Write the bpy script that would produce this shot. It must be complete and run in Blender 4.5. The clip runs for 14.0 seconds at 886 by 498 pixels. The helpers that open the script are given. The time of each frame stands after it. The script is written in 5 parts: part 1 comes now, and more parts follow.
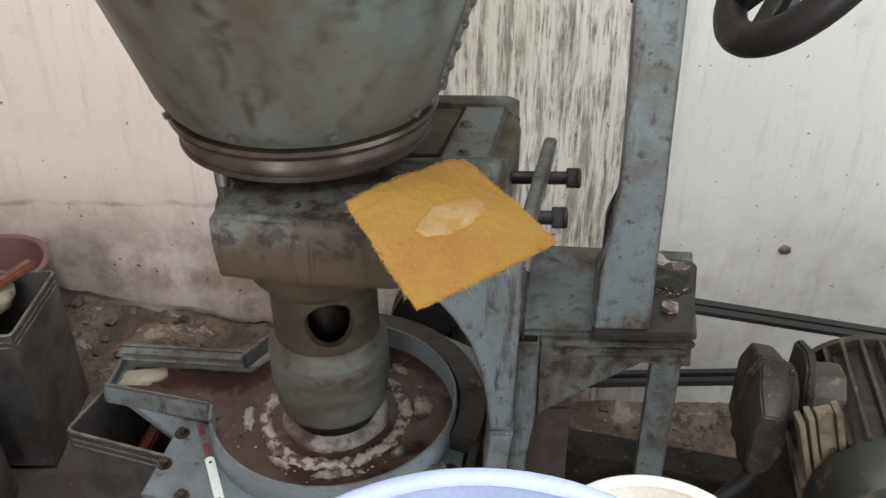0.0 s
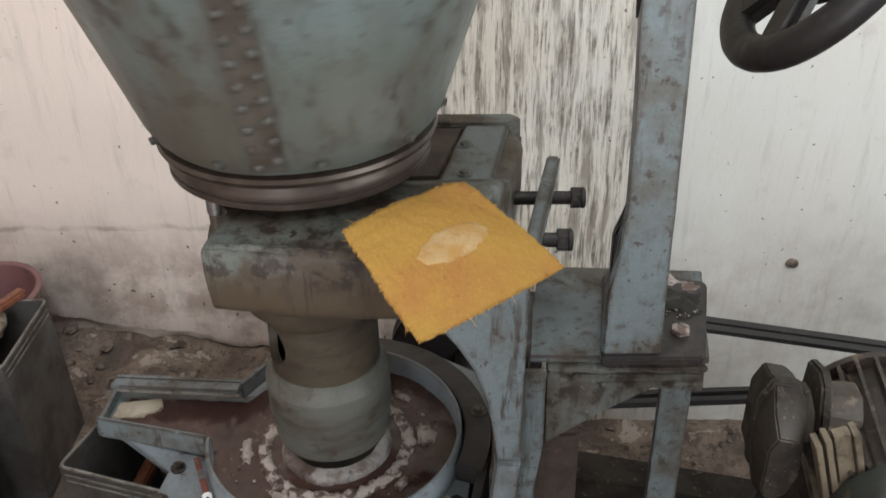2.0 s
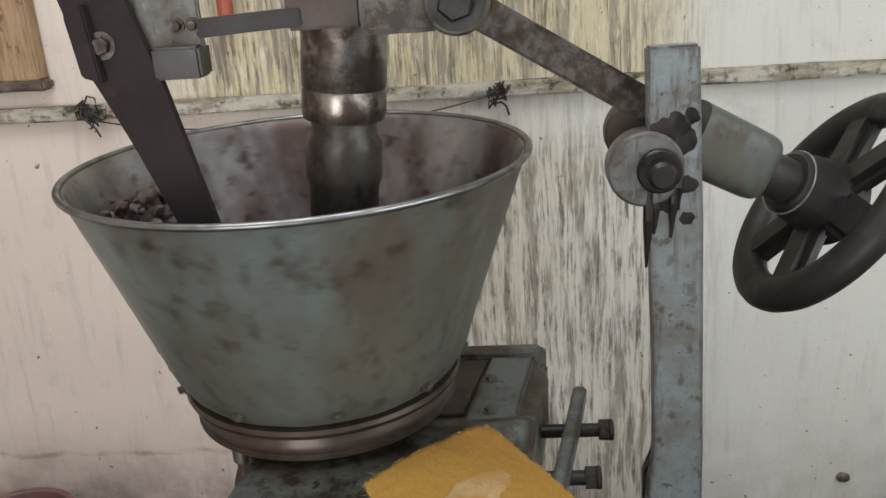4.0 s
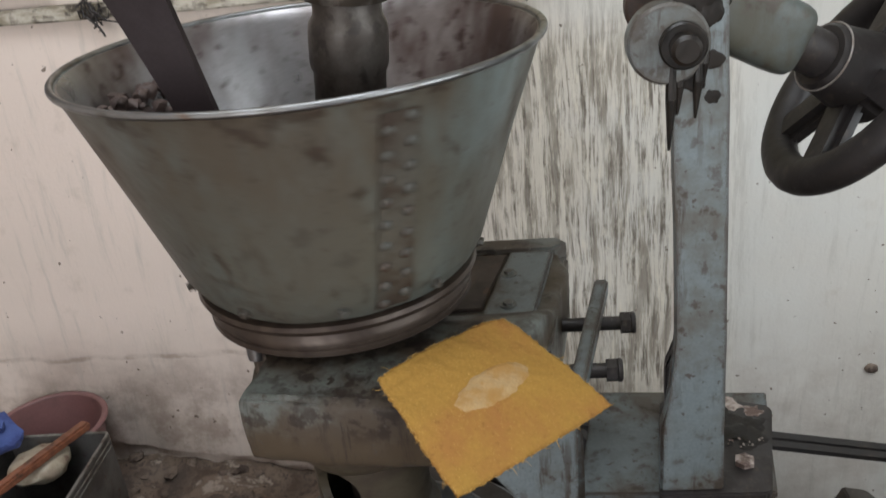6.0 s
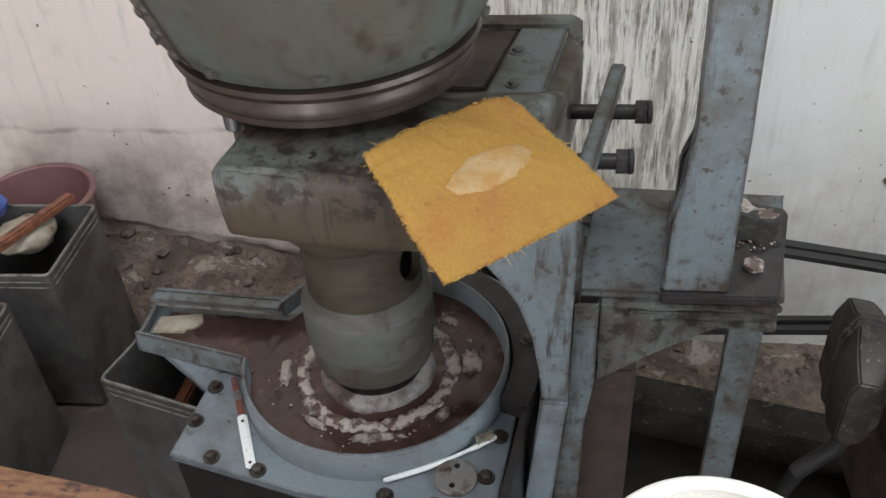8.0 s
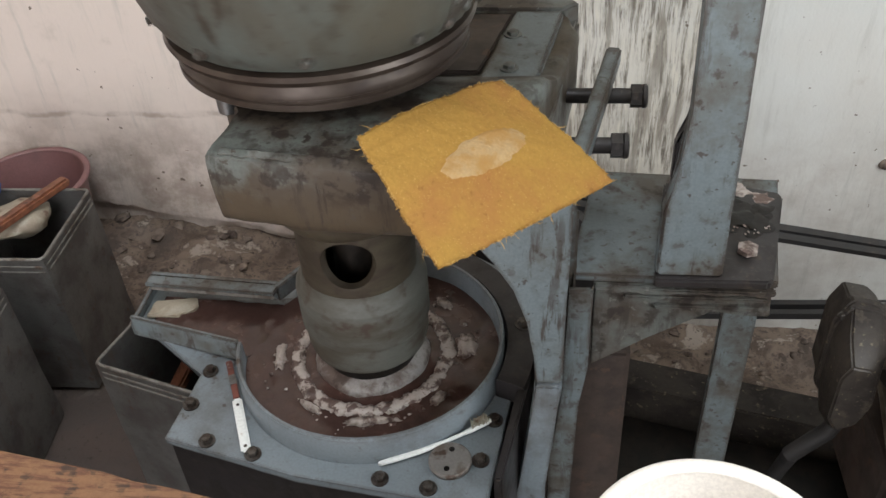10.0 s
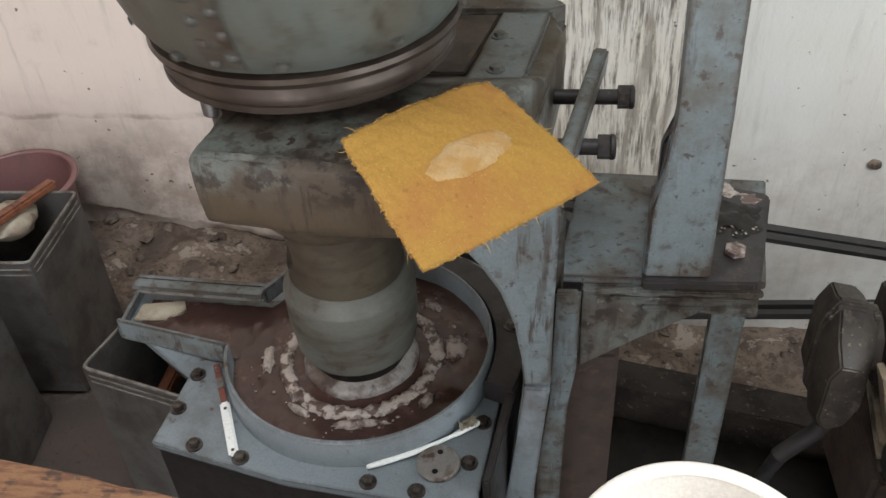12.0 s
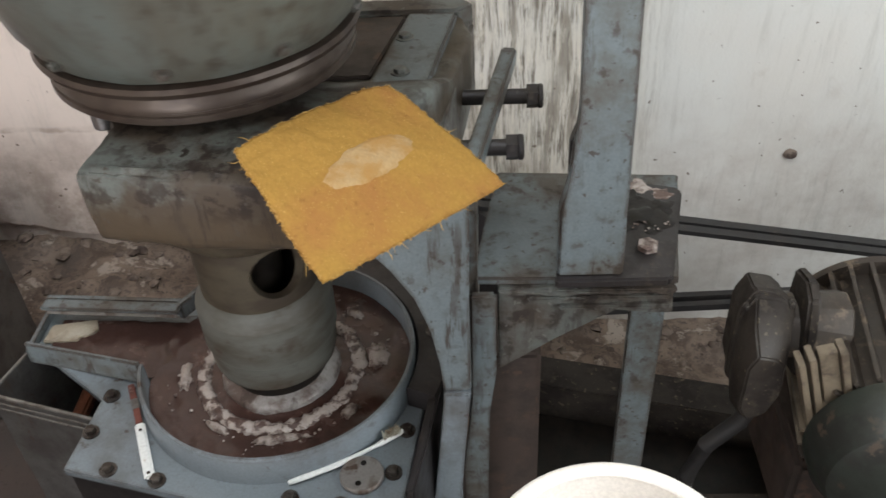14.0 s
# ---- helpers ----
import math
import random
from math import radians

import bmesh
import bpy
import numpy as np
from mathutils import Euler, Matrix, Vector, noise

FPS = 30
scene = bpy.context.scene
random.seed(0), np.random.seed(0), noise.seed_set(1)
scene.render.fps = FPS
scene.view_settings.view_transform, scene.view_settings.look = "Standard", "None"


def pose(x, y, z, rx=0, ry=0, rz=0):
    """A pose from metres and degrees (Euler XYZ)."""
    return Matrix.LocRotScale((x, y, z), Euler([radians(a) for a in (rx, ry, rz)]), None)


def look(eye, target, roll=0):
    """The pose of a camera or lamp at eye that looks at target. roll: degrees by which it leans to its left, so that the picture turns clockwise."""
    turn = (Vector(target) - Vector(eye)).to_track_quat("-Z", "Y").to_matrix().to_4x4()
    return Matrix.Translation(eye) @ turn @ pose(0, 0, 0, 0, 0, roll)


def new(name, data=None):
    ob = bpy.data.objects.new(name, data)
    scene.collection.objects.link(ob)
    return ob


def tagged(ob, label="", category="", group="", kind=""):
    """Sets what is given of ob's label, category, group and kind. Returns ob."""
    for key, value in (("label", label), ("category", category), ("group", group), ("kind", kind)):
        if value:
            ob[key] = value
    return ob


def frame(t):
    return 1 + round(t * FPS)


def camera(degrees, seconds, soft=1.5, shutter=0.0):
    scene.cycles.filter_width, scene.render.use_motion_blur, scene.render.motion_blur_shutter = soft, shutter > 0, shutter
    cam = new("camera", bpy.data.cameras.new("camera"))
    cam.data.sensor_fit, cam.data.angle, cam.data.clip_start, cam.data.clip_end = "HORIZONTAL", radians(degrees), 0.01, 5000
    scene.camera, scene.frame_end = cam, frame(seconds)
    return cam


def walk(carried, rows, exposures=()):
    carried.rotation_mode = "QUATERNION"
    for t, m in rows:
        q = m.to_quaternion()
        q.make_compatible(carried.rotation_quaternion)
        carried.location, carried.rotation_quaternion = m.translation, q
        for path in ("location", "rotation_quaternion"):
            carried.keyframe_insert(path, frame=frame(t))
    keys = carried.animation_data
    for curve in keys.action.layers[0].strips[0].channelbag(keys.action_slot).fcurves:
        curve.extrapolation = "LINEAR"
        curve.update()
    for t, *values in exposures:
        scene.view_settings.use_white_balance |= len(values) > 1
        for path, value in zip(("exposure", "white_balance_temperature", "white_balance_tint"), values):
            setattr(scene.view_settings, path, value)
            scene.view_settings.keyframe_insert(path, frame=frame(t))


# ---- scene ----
cam = camera(53.2, 14.0, 1.5, 0.3)
PATH = [
    (0, (0.072, 0.054, 1.473), (0.0, 1.745, 0.406), -0.6),
    (0.5, (0.069, 0.063, 1.468), (-0.006, 1.75, 0.397), -1.1),
    (1, (0.059, 0.074, 1.464), (-0.018, 1.758, 0.388), -1.2),
    (1.5, (0.06, 0.088, 1.457), (-0.015, 1.772, 0.381), -1.2),
    (2, (0.067, 0.101, 1.465), (-0.003, 1.806, 0.422), -1.6),
    (2.5, (0.074, 0.114, 1.505), (-0.04, 1.884, 0.581), -2.7),
    (3, (0.083, 0.117, 1.528), (-0.055, 1.951, 0.742), -2.9),
    (3.2, (0.091, 0.112, 1.535), (-0.048, 1.966, 0.799), -2.8),
    (5.3, (0.107, 0.117, 1.533), (-0.094, 2.007, 0.911), -6.7),
    (5.5, (0.11, 0.127, 1.526), (-0.105, 1.992, 0.837), -6.5),
    (6, (0.111, 0.146, 1.502), (-0.119, 1.943, 0.656), -6.2),
    (6.5, (0.118, 0.168, 1.482), (-0.123, 1.889, 0.491), -5.4),
    (7, (0.115, 0.195, 1.454), (-0.127, 1.838, 0.339), -4.5),
    (7.5, (0.112, 0.21, 1.44), (-0.135, 1.797, 0.248), -4.2),
    (8, (0.111, 0.221, 1.429), (-0.14, 1.778, 0.2), -4.3),
    (10.5, (0.113, 0.221, 1.428), (-0.127, 1.757, 0.169), -4.1),
    (11, (0.115, 0.224, 1.427), (-0.125, 1.758, 0.167), -4.1),
    (11.5, (0.121, 0.226, 1.426), (-0.111, 1.764, 0.168), -4.0),
    (12, (0.12, 0.227, 1.427), (-0.106, 1.766, 0.169), -4.0),
    (12.5, (0.122, 0.229, 1.427), (-0.102, 1.767, 0.168), -3.9),
    (13, (0.129, 0.235, 1.427), (-0.094, 1.772, 0.167), -3.9),
    (13.5, (0.14, 0.241, 1.422), (-0.059, 1.788, 0.17), -4.1),
    (14, (0.158, 0.249, 1.417), (0.059, 1.797, 0.155), -3.4),
]
walk(cam, [(t, look(eye, target, roll)) for t, eye, target, roll in PATH],
     exposures=((0, -0.08, 6600, 10), (1.5, -0.06, 6600, 10), (2.5, -0.2, 6700, 10), (3.2, -0.35, 6750, 10), (5.3, -0.66, 6850, 10), (6.0, -0.45, 6600, 10),
                (6.5, -0.28, 6450, 10), (7.0, -0.2, 6400, 10), (8.0, -0.08, 6300, 10), (10.3, -0.05, 6600, 10), (14.0, -0.05, 6600, 10)))

# ---- world and light ----
world = bpy.data.worlds.new("sky")
scene.world = world
world.use_nodes = True
wn = world.node_tree
sky = wn.nodes.new("ShaderNodeTexSky")
sky.sky_type, sky.sun_disc, sky.sun_elevation, sky.sun_rotation = "NISHITA", False, radians(40), radians(120)
wn.nodes["Background"].inputs["Strength"].default_value = 0.10
wn.links.new(sky.outputs["Color"], wn.nodes["Background"].inputs["Color"])


def area(name, eye, target, sx, sy, watts, colour):
    d = bpy.data.lights.new(name, "AREA")
    d.shape, d.size, d.size_y, d.energy, d.color = "RECTANGLE", sx, sy, watts, colour
    ob = new(name, d)
    ob.matrix_world = look(eye, target)
    return ob


# daylight through the side window, the open doorway behind and the roof light
area("window_daylight", (2.22, -0.35, 1.75), (0.2, 1.2, 0.9), 1.9, 1.3, 72, (0.88, 0.95, 1.0))
area("doorway_daylight", (-0.75, -2.32, 1.15), (-0.4, 1.2, 0.9), 1.5, 2.1, 96, (0.94, 0.945, 0.98))
area("roof_light_daylight", (-0.2, 0.65, 2.98), (-0.2, 0.66, 0.0), 1.5, 1.1, 54, (0.90, 0.95, 1.0))

# ---- materials ----


def nodes_of(name):
    m = bpy.data.materials.new(name)
    m.use_nodes = True
    t = m.node_tree
    return m, t, t.nodes["Principled BSDF"]


def noise_tex(t, vec, scale, detail=6, rough=0.6, stretch=None):
    if stretch:
        mp = t.nodes.new("ShaderNodeMapping")
        mp.inputs["Scale"].default_value = stretch
        t.links.new(vec, mp.inputs["Vector"])
        vec = mp.outputs["Vector"]
    n = t.nodes.new("ShaderNodeTexNoise")
    n.inputs["Scale"].default_value, n.inputs["Detail"].default_value, n.inputs["Roughness"].default_value = scale, detail, rough
    t.links.new(vec, n.inputs["Vector"])
    return n.outputs["Fac"]


def ramp(t, fac, lo, hi, a=0.0, b=1.0):
    n = t.nodes.new("ShaderNodeMapRange")
    n.interpolation_type = "SMOOTHSTEP"
    for k, v in zip(("From Min", "From Max", "To Min", "To Max"), (lo, hi, a, b)):
        n.inputs[k].default_value = v
    t.links.new(fac, n.inputs["Value"])
    return n.outputs["Result"]


def mix(t, fac, a, b):
    n = t.nodes.new("ShaderNodeMix")
    n.data_type = "RGBA"
    for sock, v in ((n.inputs["Factor"], fac), (n.inputs["A"], a), (n.inputs["B"], b)):
        if isinstance(v, (tuple, float)):
            sock.default_value = (*v, 1) if isinstance(v, tuple) else v
        else:
            t.links.new(v, sock)
    return n.outputs["Result"]


def times(t, a, b):
    n = t.nodes.new("ShaderNodeMath")
    n.operation = "MULTIPLY"
    for sock, v in ((n.inputs[0], a), (n.inputs[1], b)):
        if isinstance(v, float):
            sock.default_value = v
        else:
            t.links.new(v, sock)
    return n.outputs[0]


def bump(t, bsdf, height, strength, distance=0.002):
    n = t.nodes.new("ShaderNodeBump")
    n.inputs["Strength"].default_value, n.inputs["Distance"].default_value = strength, distance
    t.links.new(height, n.inputs["Height"])
    t.links.new(n.outputs["Normal"], bsdf.inputs["Normal"])


def surface(name, base, stain, chip, scale=9.0, stain_at=(0.45, 0.65), chip_at=(0.6, 0.68), rough=(0.4, 0.7), metal=0.0, relief=0.35,
            stretch=None, chip_scale=38.0, specular=0.5, drips=0.0, wear=0.0, bare=(0.05, 0.038, 0.03), soak=None):
    """Base colour, broad stains, small chips or specks, uneven gloss and fine relief."""
    m, t, b = nodes_of(name)
    co = t.nodes.new("ShaderNodeTexCoord").outputs["Object"]
    big = noise_tex(t, co, scale, 7, 0.62, stretch)
    mid = noise_tex(t, co, chip_scale, 5, 0.6)
    fine = noise_tex(t, co, 260.0, 3, 0.5)
    tone = mix(t, ramp(t, fine, 0.3, 0.7), tuple(c * 0.93 for c in base), tuple(min(1, c * 1.06) for c in base))
    col = mix(t, ramp(t, big, *stain_at), tone, stain)
    col = mix(t, times(t, ramp(t, mid, *chip_at), ramp(t, big, stain_at[0] - 0.12, stain_at[1])), col, chip)
    if soak:
        lo, hi, oil, much = soak
        sep = t.nodes.new("ShaderNodeSeparateXYZ")
        t.links.new(co, sep.inputs[0])
        edge = t.nodes.new("ShaderNodeMath")
        edge.operation = "MULTIPLY_ADD"
        t.links.new(noise_tex(t, co, 16.0, 5, 0.65), edge.inputs[0])
        edge.inputs[1].default_value = 0.10
        t.links.new(sep.outputs["Z"], edge.inputs[2])
        col = mix(t, ramp(t, edge.outputs[0], hi + 0.05, lo + 0.05, 0.0, much), col, oil)
    if drips:
        run = noise_tex(t, co, 1.0, 5, 0.65, (70.0, 70.0, 9.0))
        patch = noise_tex(t, co, 6.0, 4, 0.6)
        col = mix(t, times(t, ramp(t, run, 0.53, 0.64, 0.0, drips), ramp(t, patch, 0.42, 0.62)), col, chip)
        spots = noise_tex(t, co, 85.0, 3, 0.6)
        col = mix(t, ramp(t, spots, 0.62, 0.70, 0.0, drips), col, bare)
    if wear:
        soft = t.nodes.new("ShaderNodeBevel")
        soft.samples, soft.inputs["Radius"].default_value = 4, 0.009
        dot = t.nodes.new("ShaderNodeVectorMath")
        dot.operation = "DOT_PRODUCT"
        t.links.new(soft.outputs["Normal"], dot.inputs[0])
        t.links.new(t.nodes.new("ShaderNodeNewGeometry").outputs["True Normal"], dot.inputs[1])
        rag = noise_tex(t, co, 34.0, 5, 0.7)
        col = mix(t, times(t, ramp(t, dot.outputs["Value"], 0.99, 0.90, 0.0, wear), ramp(t, rag, 0.36, 0.50)), col, bare)
    t.links.new(col, b.inputs["Base Color"])
    t.links.new(ramp(t, big, 0.3, 0.7, *rough), b.inputs["Roughness"])
    b.inputs["Metallic"].default_value = metal
    b.inputs["Specular IOR Level"].default_value = specular
    bump(t, b, mid, relief, 0.002)
    return m


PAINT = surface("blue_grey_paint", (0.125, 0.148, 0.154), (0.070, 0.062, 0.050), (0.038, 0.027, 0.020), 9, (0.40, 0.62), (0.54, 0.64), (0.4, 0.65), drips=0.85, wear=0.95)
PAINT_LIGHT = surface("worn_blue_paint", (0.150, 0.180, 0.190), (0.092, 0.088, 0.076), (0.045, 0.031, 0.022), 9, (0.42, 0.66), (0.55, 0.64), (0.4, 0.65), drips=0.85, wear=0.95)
WHEELIRON = surface("black_cast_iron", (0.013, 0.011, 0.011), (0.009, 0.007, 0.006), (0.045, 0.035, 0.028), 14, (0.45, 0.65), (0.6, 0.7), (0.42, 0.62), 0.0, 0.4, specular=0.35, drips=0.15, bare=(0.09, 0.07, 0.055))
SLEEVE = surface("green_stained_sleeve", (0.064, 0.078, 0.077), (0.05, 0.048, 0.034), (0.04, 0.03, 0.021), 9, (0.38, 0.62), (0.54, 0.64), (0.4, 0.65), drips=0.5, wear=0.8)
PLATE = surface("cleaned_blue_plate", (0.186, 0.217, 0.237), (0.110, 0.115, 0.114), (0.06, 0.04, 0.03), 7, (0.48, 0.72), (0.62, 0.68), (0.35, 0.55), drips=0.2, wear=0.6)
HOPPER = surface("hopper_paint", (0.115, 0.146, 0.143), (0.064, 0.053, 0.038), (0.032, 0.022, 0.015), 5.5, (0.36, 0.64), (0.54, 0.66), (0.3, 0.55), stretch=(1, 1, 0.3), chip_scale=24.0, drips=0.7, relief=0.8, soak=(0.16, 0.27, (0.076, 0.075, 0.060), 0.55))
SEAM = surface("rust_stained_seam", (0.072, 0.068, 0.057), (0.040, 0.028, 0.020), (0.03, 0.019, 0.013), 9.0, (0.40, 0.68), (0.50, 0.62), (0.35, 0.6), chip_scale=40.0, drips=1.0, relief=0.8)
HOPPER_IN = surface("polished_steel", (0.27, 0.265, 0.27), (0.085, 0.06, 0.054), (0.045, 0.028, 0.025), 6, (0.42, 0.64), (0.55, 0.66), (0.24, 0.45), 0.8, 0.2, stretch=(1, 1, 0.35))
RIM = surface("bright_steel", (0.22, 0.225, 0.23), (0.13, 0.125, 0.115), (0.15, 0.1, 0.07), 30, (0.45, 0.65), (0.6, 0.7), (0.3, 0.5), 1.0, 0.1)
RING = surface("oily_rusted_steel", (0.062, 0.046, 0.036), (0.034, 0.022, 0.016), (0.03, 0.02, 0.016), 14, (0.42, 0.62), (0.55, 0.65), (0.3, 0.5), 0.5, 0.2)
CAST = surface("greasy_casting", (0.118, 0.125, 0.116), (0.066, 0.052, 0.040), (0.03, 0.022, 0.018), 10, (0.36, 0.6), (0.5, 0.6), (0.4, 0.68), drips=0.7, bare=(0.17, 0.17, 0.155))
HOUSING = surface("oil_soaked_housing", (0.108, 0.118, 0.108), (0.060, 0.047, 0.035), (0.028, 0.021, 0.017), 9, (0.38, 0.58), (0.48, 0.58), (0.4, 0.65), drips=1.0, wear=0.5, specular=0.22,
                  bare=(0.06, 0.05, 0.042), soak=(0.170, 0.222, (0.062, 0.046, 0.03), 0.95))
BOSS = surface("oil_stained_casting", (0.062, 0.05, 0.031), (0.038, 0.028, 0.019), (0.05, 0.033, 0.02), 10, (0.4, 0.65), (0.55, 0.65), (0.3, 0.55))
NECK = surface("oil_stained_neck", (0.056, 0.046, 0.031), (0.034, 0.025, 0.017), (0.03, 0.021, 0.015), 6, (0.40, 0.62), (0.55, 0.66), (0.45, 0.65), 0.0, 0.2, stretch=(1, 1, 2.5), specular=0.3)
COLUMN = surface("oily_column_steel", (0.088, 0.089, 0.077), (0.052, 0.044, 0.032), (0.045, 0.03, 0.022), 5, (0.40, 0.62), (0.56, 0.66), (0.48, 0.66), 0.0, 0.15, stretch=(1, 1, 3.0), specular=0.35)
SHANK = surface("dark_oily_shank", (0.075, 0.066, 0.058), (0.045, 0.036, 0.03), (0.025, 0.02, 0.017), 20, (0.42, 0.6), (0.55, 0.65), (0.35, 0.55), 0.4, 0.3)
PESTLE = surface("greasy_steel", (0.27, 0.245, 0.22), (0.085, 0.068, 0.055), (0.05, 0.035, 0.03), 17, (0.42, 0.6), (0.55, 0.65), (0.22, 0.42), 0.85, 0.2)
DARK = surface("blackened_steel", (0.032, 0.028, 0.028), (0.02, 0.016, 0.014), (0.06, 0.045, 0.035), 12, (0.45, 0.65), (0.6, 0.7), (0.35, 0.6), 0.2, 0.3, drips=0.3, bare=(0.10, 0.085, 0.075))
BLADE = surface("dark_blade_steel", (0.022, 0.016, 0.017), (0.016, 0.011, 0.011), (0.04, 0.03, 0.028), 8, (0.45, 0.7), (0.62, 0.72), (0.5, 0.7), 0.0, 0.3, specular=0.15)
# Grease black; also stands in for shade in holes, gaps and under the frame.
GREASE_AND_SHADE = surface("grease", (0.007, 0.006, 0.005), (0.014, 0.0105, 0.008), (0.005, 0.004, 0.0035), 30, (0.4, 0.6), (0.55, 0.65), (0.28, 0.5), 0.0, 0.6, specular=0.3)
BROWN = surface("rusty_brown_steel", (0.05, 0.034, 0.027), (0.03, 0.021, 0.017), (0.08, 0.047, 0.032), 12, (0.4, 0.65), (0.55, 0.65), (0.5, 0.75))
BOLT = surface("bolt_steel", (0.11, 0.10, 0.09), (0.05, 0.038, 0.03), (0.03, 0.02, 0.016), 60, (0.4, 0.6), (0.5, 0.6), (0.3, 0.5), 0.6, 0.2)
RIVET = surface("painted_rivet", (0.056, 0.056, 0.048), (0.04, 0.029, 0.021), (0.05, 0.03, 0.02), 60, (0.45, 0.65), (0.5, 0.6), (0.5, 0.7), 0.0, 0.2)
PASTE = surface("wet_brown_paste", (0.058, 0.032, 0.027), (0.085, 0.046, 0.037), (0.045, 0.022, 0.017), 16, (0.45, 0.65), (0.55, 0.65), (0.10, 0.3), 0.0, 0.5)
SPLASH = surface("pale_splash", (0.40, 0.345, 0.31), (0.13, 0.085, 0.07), (0.07, 0.04, 0.03), 45, (0.44, 0.58), (0.5, 0.6), (0.3, 0.6), 0.0, 0.9)
SEAL = surface("grey_smeared_seal", (0.29, 0.275, 0.262), (0.12, 0.088, 0.075), (0.06, 0.04, 0.033), 22, (0.42, 0.60), (0.52, 0.62), (0.3, 0.5), 0.1, 0.5)
CRUST = surface("pale_paste_crust", (0.44, 0.385, 0.35), (0.10, 0.062, 0.052), (0.06, 0.034, 0.028), 60, (0.49, 0.56), (0.5, 0.6), (0.12, 0.4), 0.0, 0.9)
MEAL = surface("crushed_seed_meal", (0.07, 0.047, 0.041), (0.045, 0.028, 0.024), (0.09, 0.067, 0.06), 40, (0.4, 0.6), (0.58, 0.66), (0.5, 0.8), 0.0, 1.0)
CREAM = surface("cream_paste", (0.34, 0.295, 0.225), (0.24, 0.19, 0.14), (0.12, 0.07, 0.05), 30, (0.45, 0.65), (0.6, 0.7), (0.35, 0.6), 0.0, 0.5)
TIN = surface("oil_tin_metal", (0.148, 0.144, 0.138), (0.085, 0.076, 0.07), (0.10, 0.06, 0.04), 8, (0.4, 0.65), (0.6, 0.7), (0.35, 0.6), 0.5, 0.2, drips=0.4)
TIN_EDGE = surface("tin_rolled_edge", (0.2, 0.195, 0.18), (0.1, 0.085, 0.07), (0.1, 0.055, 0.035), 25, (0.45, 0.65), (0.6, 0.7), (0.35, 0.55), 0.6, 0.2)
WOOD = surface("oiled_wood", (0.20, 0.075, 0.04), (0.12, 0.045, 0.025), (0.05, 0.025, 0.015), 12, (0.42, 0.64), (0.55, 0.65), (0.4, 0.65), stretch=(4, 4, 4))
BENCH = surface("worn_bench_wood", (0.21, 0.105, 0.05), (0.12, 0.05, 0.028), (0.045, 0.025, 0.016), 22, (0.42, 0.62), (0.52, 0.6), (0.5, 0.75), stretch=(1, 6, 6), relief=0.8)
PALE_WOOD = surface("window_wood", (0.33, 0.22, 0.125), (0.2, 0.12, 0.065), (0.09, 0.05, 0.03), 10, (0.42, 0.65), (0.58, 0.66), (0.5, 0.75), stretch=(7, 7, 1))
PINK = surface("pink_plastic", (0.215, 0.110, 0.108), (0.15, 0.082, 0.078), (0.1, 0.06, 0.05), 8, (0.45, 0.7), (0.62, 0.7), (0.35, 0.5), relief=0.1)
WHITE = surface("white_plastic", (0.8, 0.745, 0.68), (0.74, 0.68, 0.6), (0.6, 0.52, 0.42), 7, (0.55, 0.75), (0.62, 0.7), (0.3, 0.45), relief=0.08)
BLUE = surface("blue_plastic", (0.42, 0.49, 0.67), (0.36, 0.42, 0.58), (0.2, 0.25, 0.4), 7, (0.5, 0.75), (0.62, 0.7), (0.35, 0.5), relief=0.08)
BLUE_CLOTH = surface("blue_cloth", (0.06, 0.1, 0.3), (0.04, 0.06, 0.2), (0.03, 0.04, 0.1), 20, (0.45, 0.65), (0.6, 0.7), (0.8, 0.95))
RED = surface("red_pipe_paint", (0.28, 0.06, 0.03), (0.16, 0.04, 0.025), (0.06, 0.03, 0.02), 15, (0.5, 0.7), (0.6, 0.7), (0.4, 0.6))
RUBBER = surface("black_rubber", (0.018, 0.017, 0.017), (0.03, 0.026, 0.024), (0.05, 0.04, 0.035), 15, (0.45, 0.7), (0.62, 0.7), (0.5, 0.75))
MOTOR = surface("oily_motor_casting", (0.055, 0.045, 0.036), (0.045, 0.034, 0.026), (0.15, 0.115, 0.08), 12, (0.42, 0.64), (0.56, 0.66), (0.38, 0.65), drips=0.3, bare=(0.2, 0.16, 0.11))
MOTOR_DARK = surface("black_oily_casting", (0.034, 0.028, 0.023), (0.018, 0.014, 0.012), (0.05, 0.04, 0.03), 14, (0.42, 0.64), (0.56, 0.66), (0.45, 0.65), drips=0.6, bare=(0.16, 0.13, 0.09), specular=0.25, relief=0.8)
MOTOR_LIGHT = surface("pale_motor_casting", (0.175, 0.140, 0.098), (0.075, 0.056, 0.039), (0.05, 0.035, 0.026), 14, (0.46, 0.66), (0.56, 0.66), (0.38, 0.6))
COWL = surface("green_cowl_paint", (0.026, 0.031, 0.025), (0.017, 0.017, 0.014), (0.07, 0.05, 0.035), 12, (0.42, 0.65), (0.58, 0.66), (0.35, 0.55))
BRUSH = surface("white_toothbrush", (0.8, 0.82, 0.8), (0.7, 0.7, 0.66), (0.4, 0.3, 0.22), 40, (0.6, 0.8), (0.65, 0.72), (0.25, 0.4), relief=0.05)
BRISTLE = surface("stained_bristles", (0.4, 0.4, 0.32), (0.25, 0.2, 0.14), (0.1, 0.06, 0.04), 60, (0.4, 0.6), (0.5, 0.6), (0.7, 0.9))
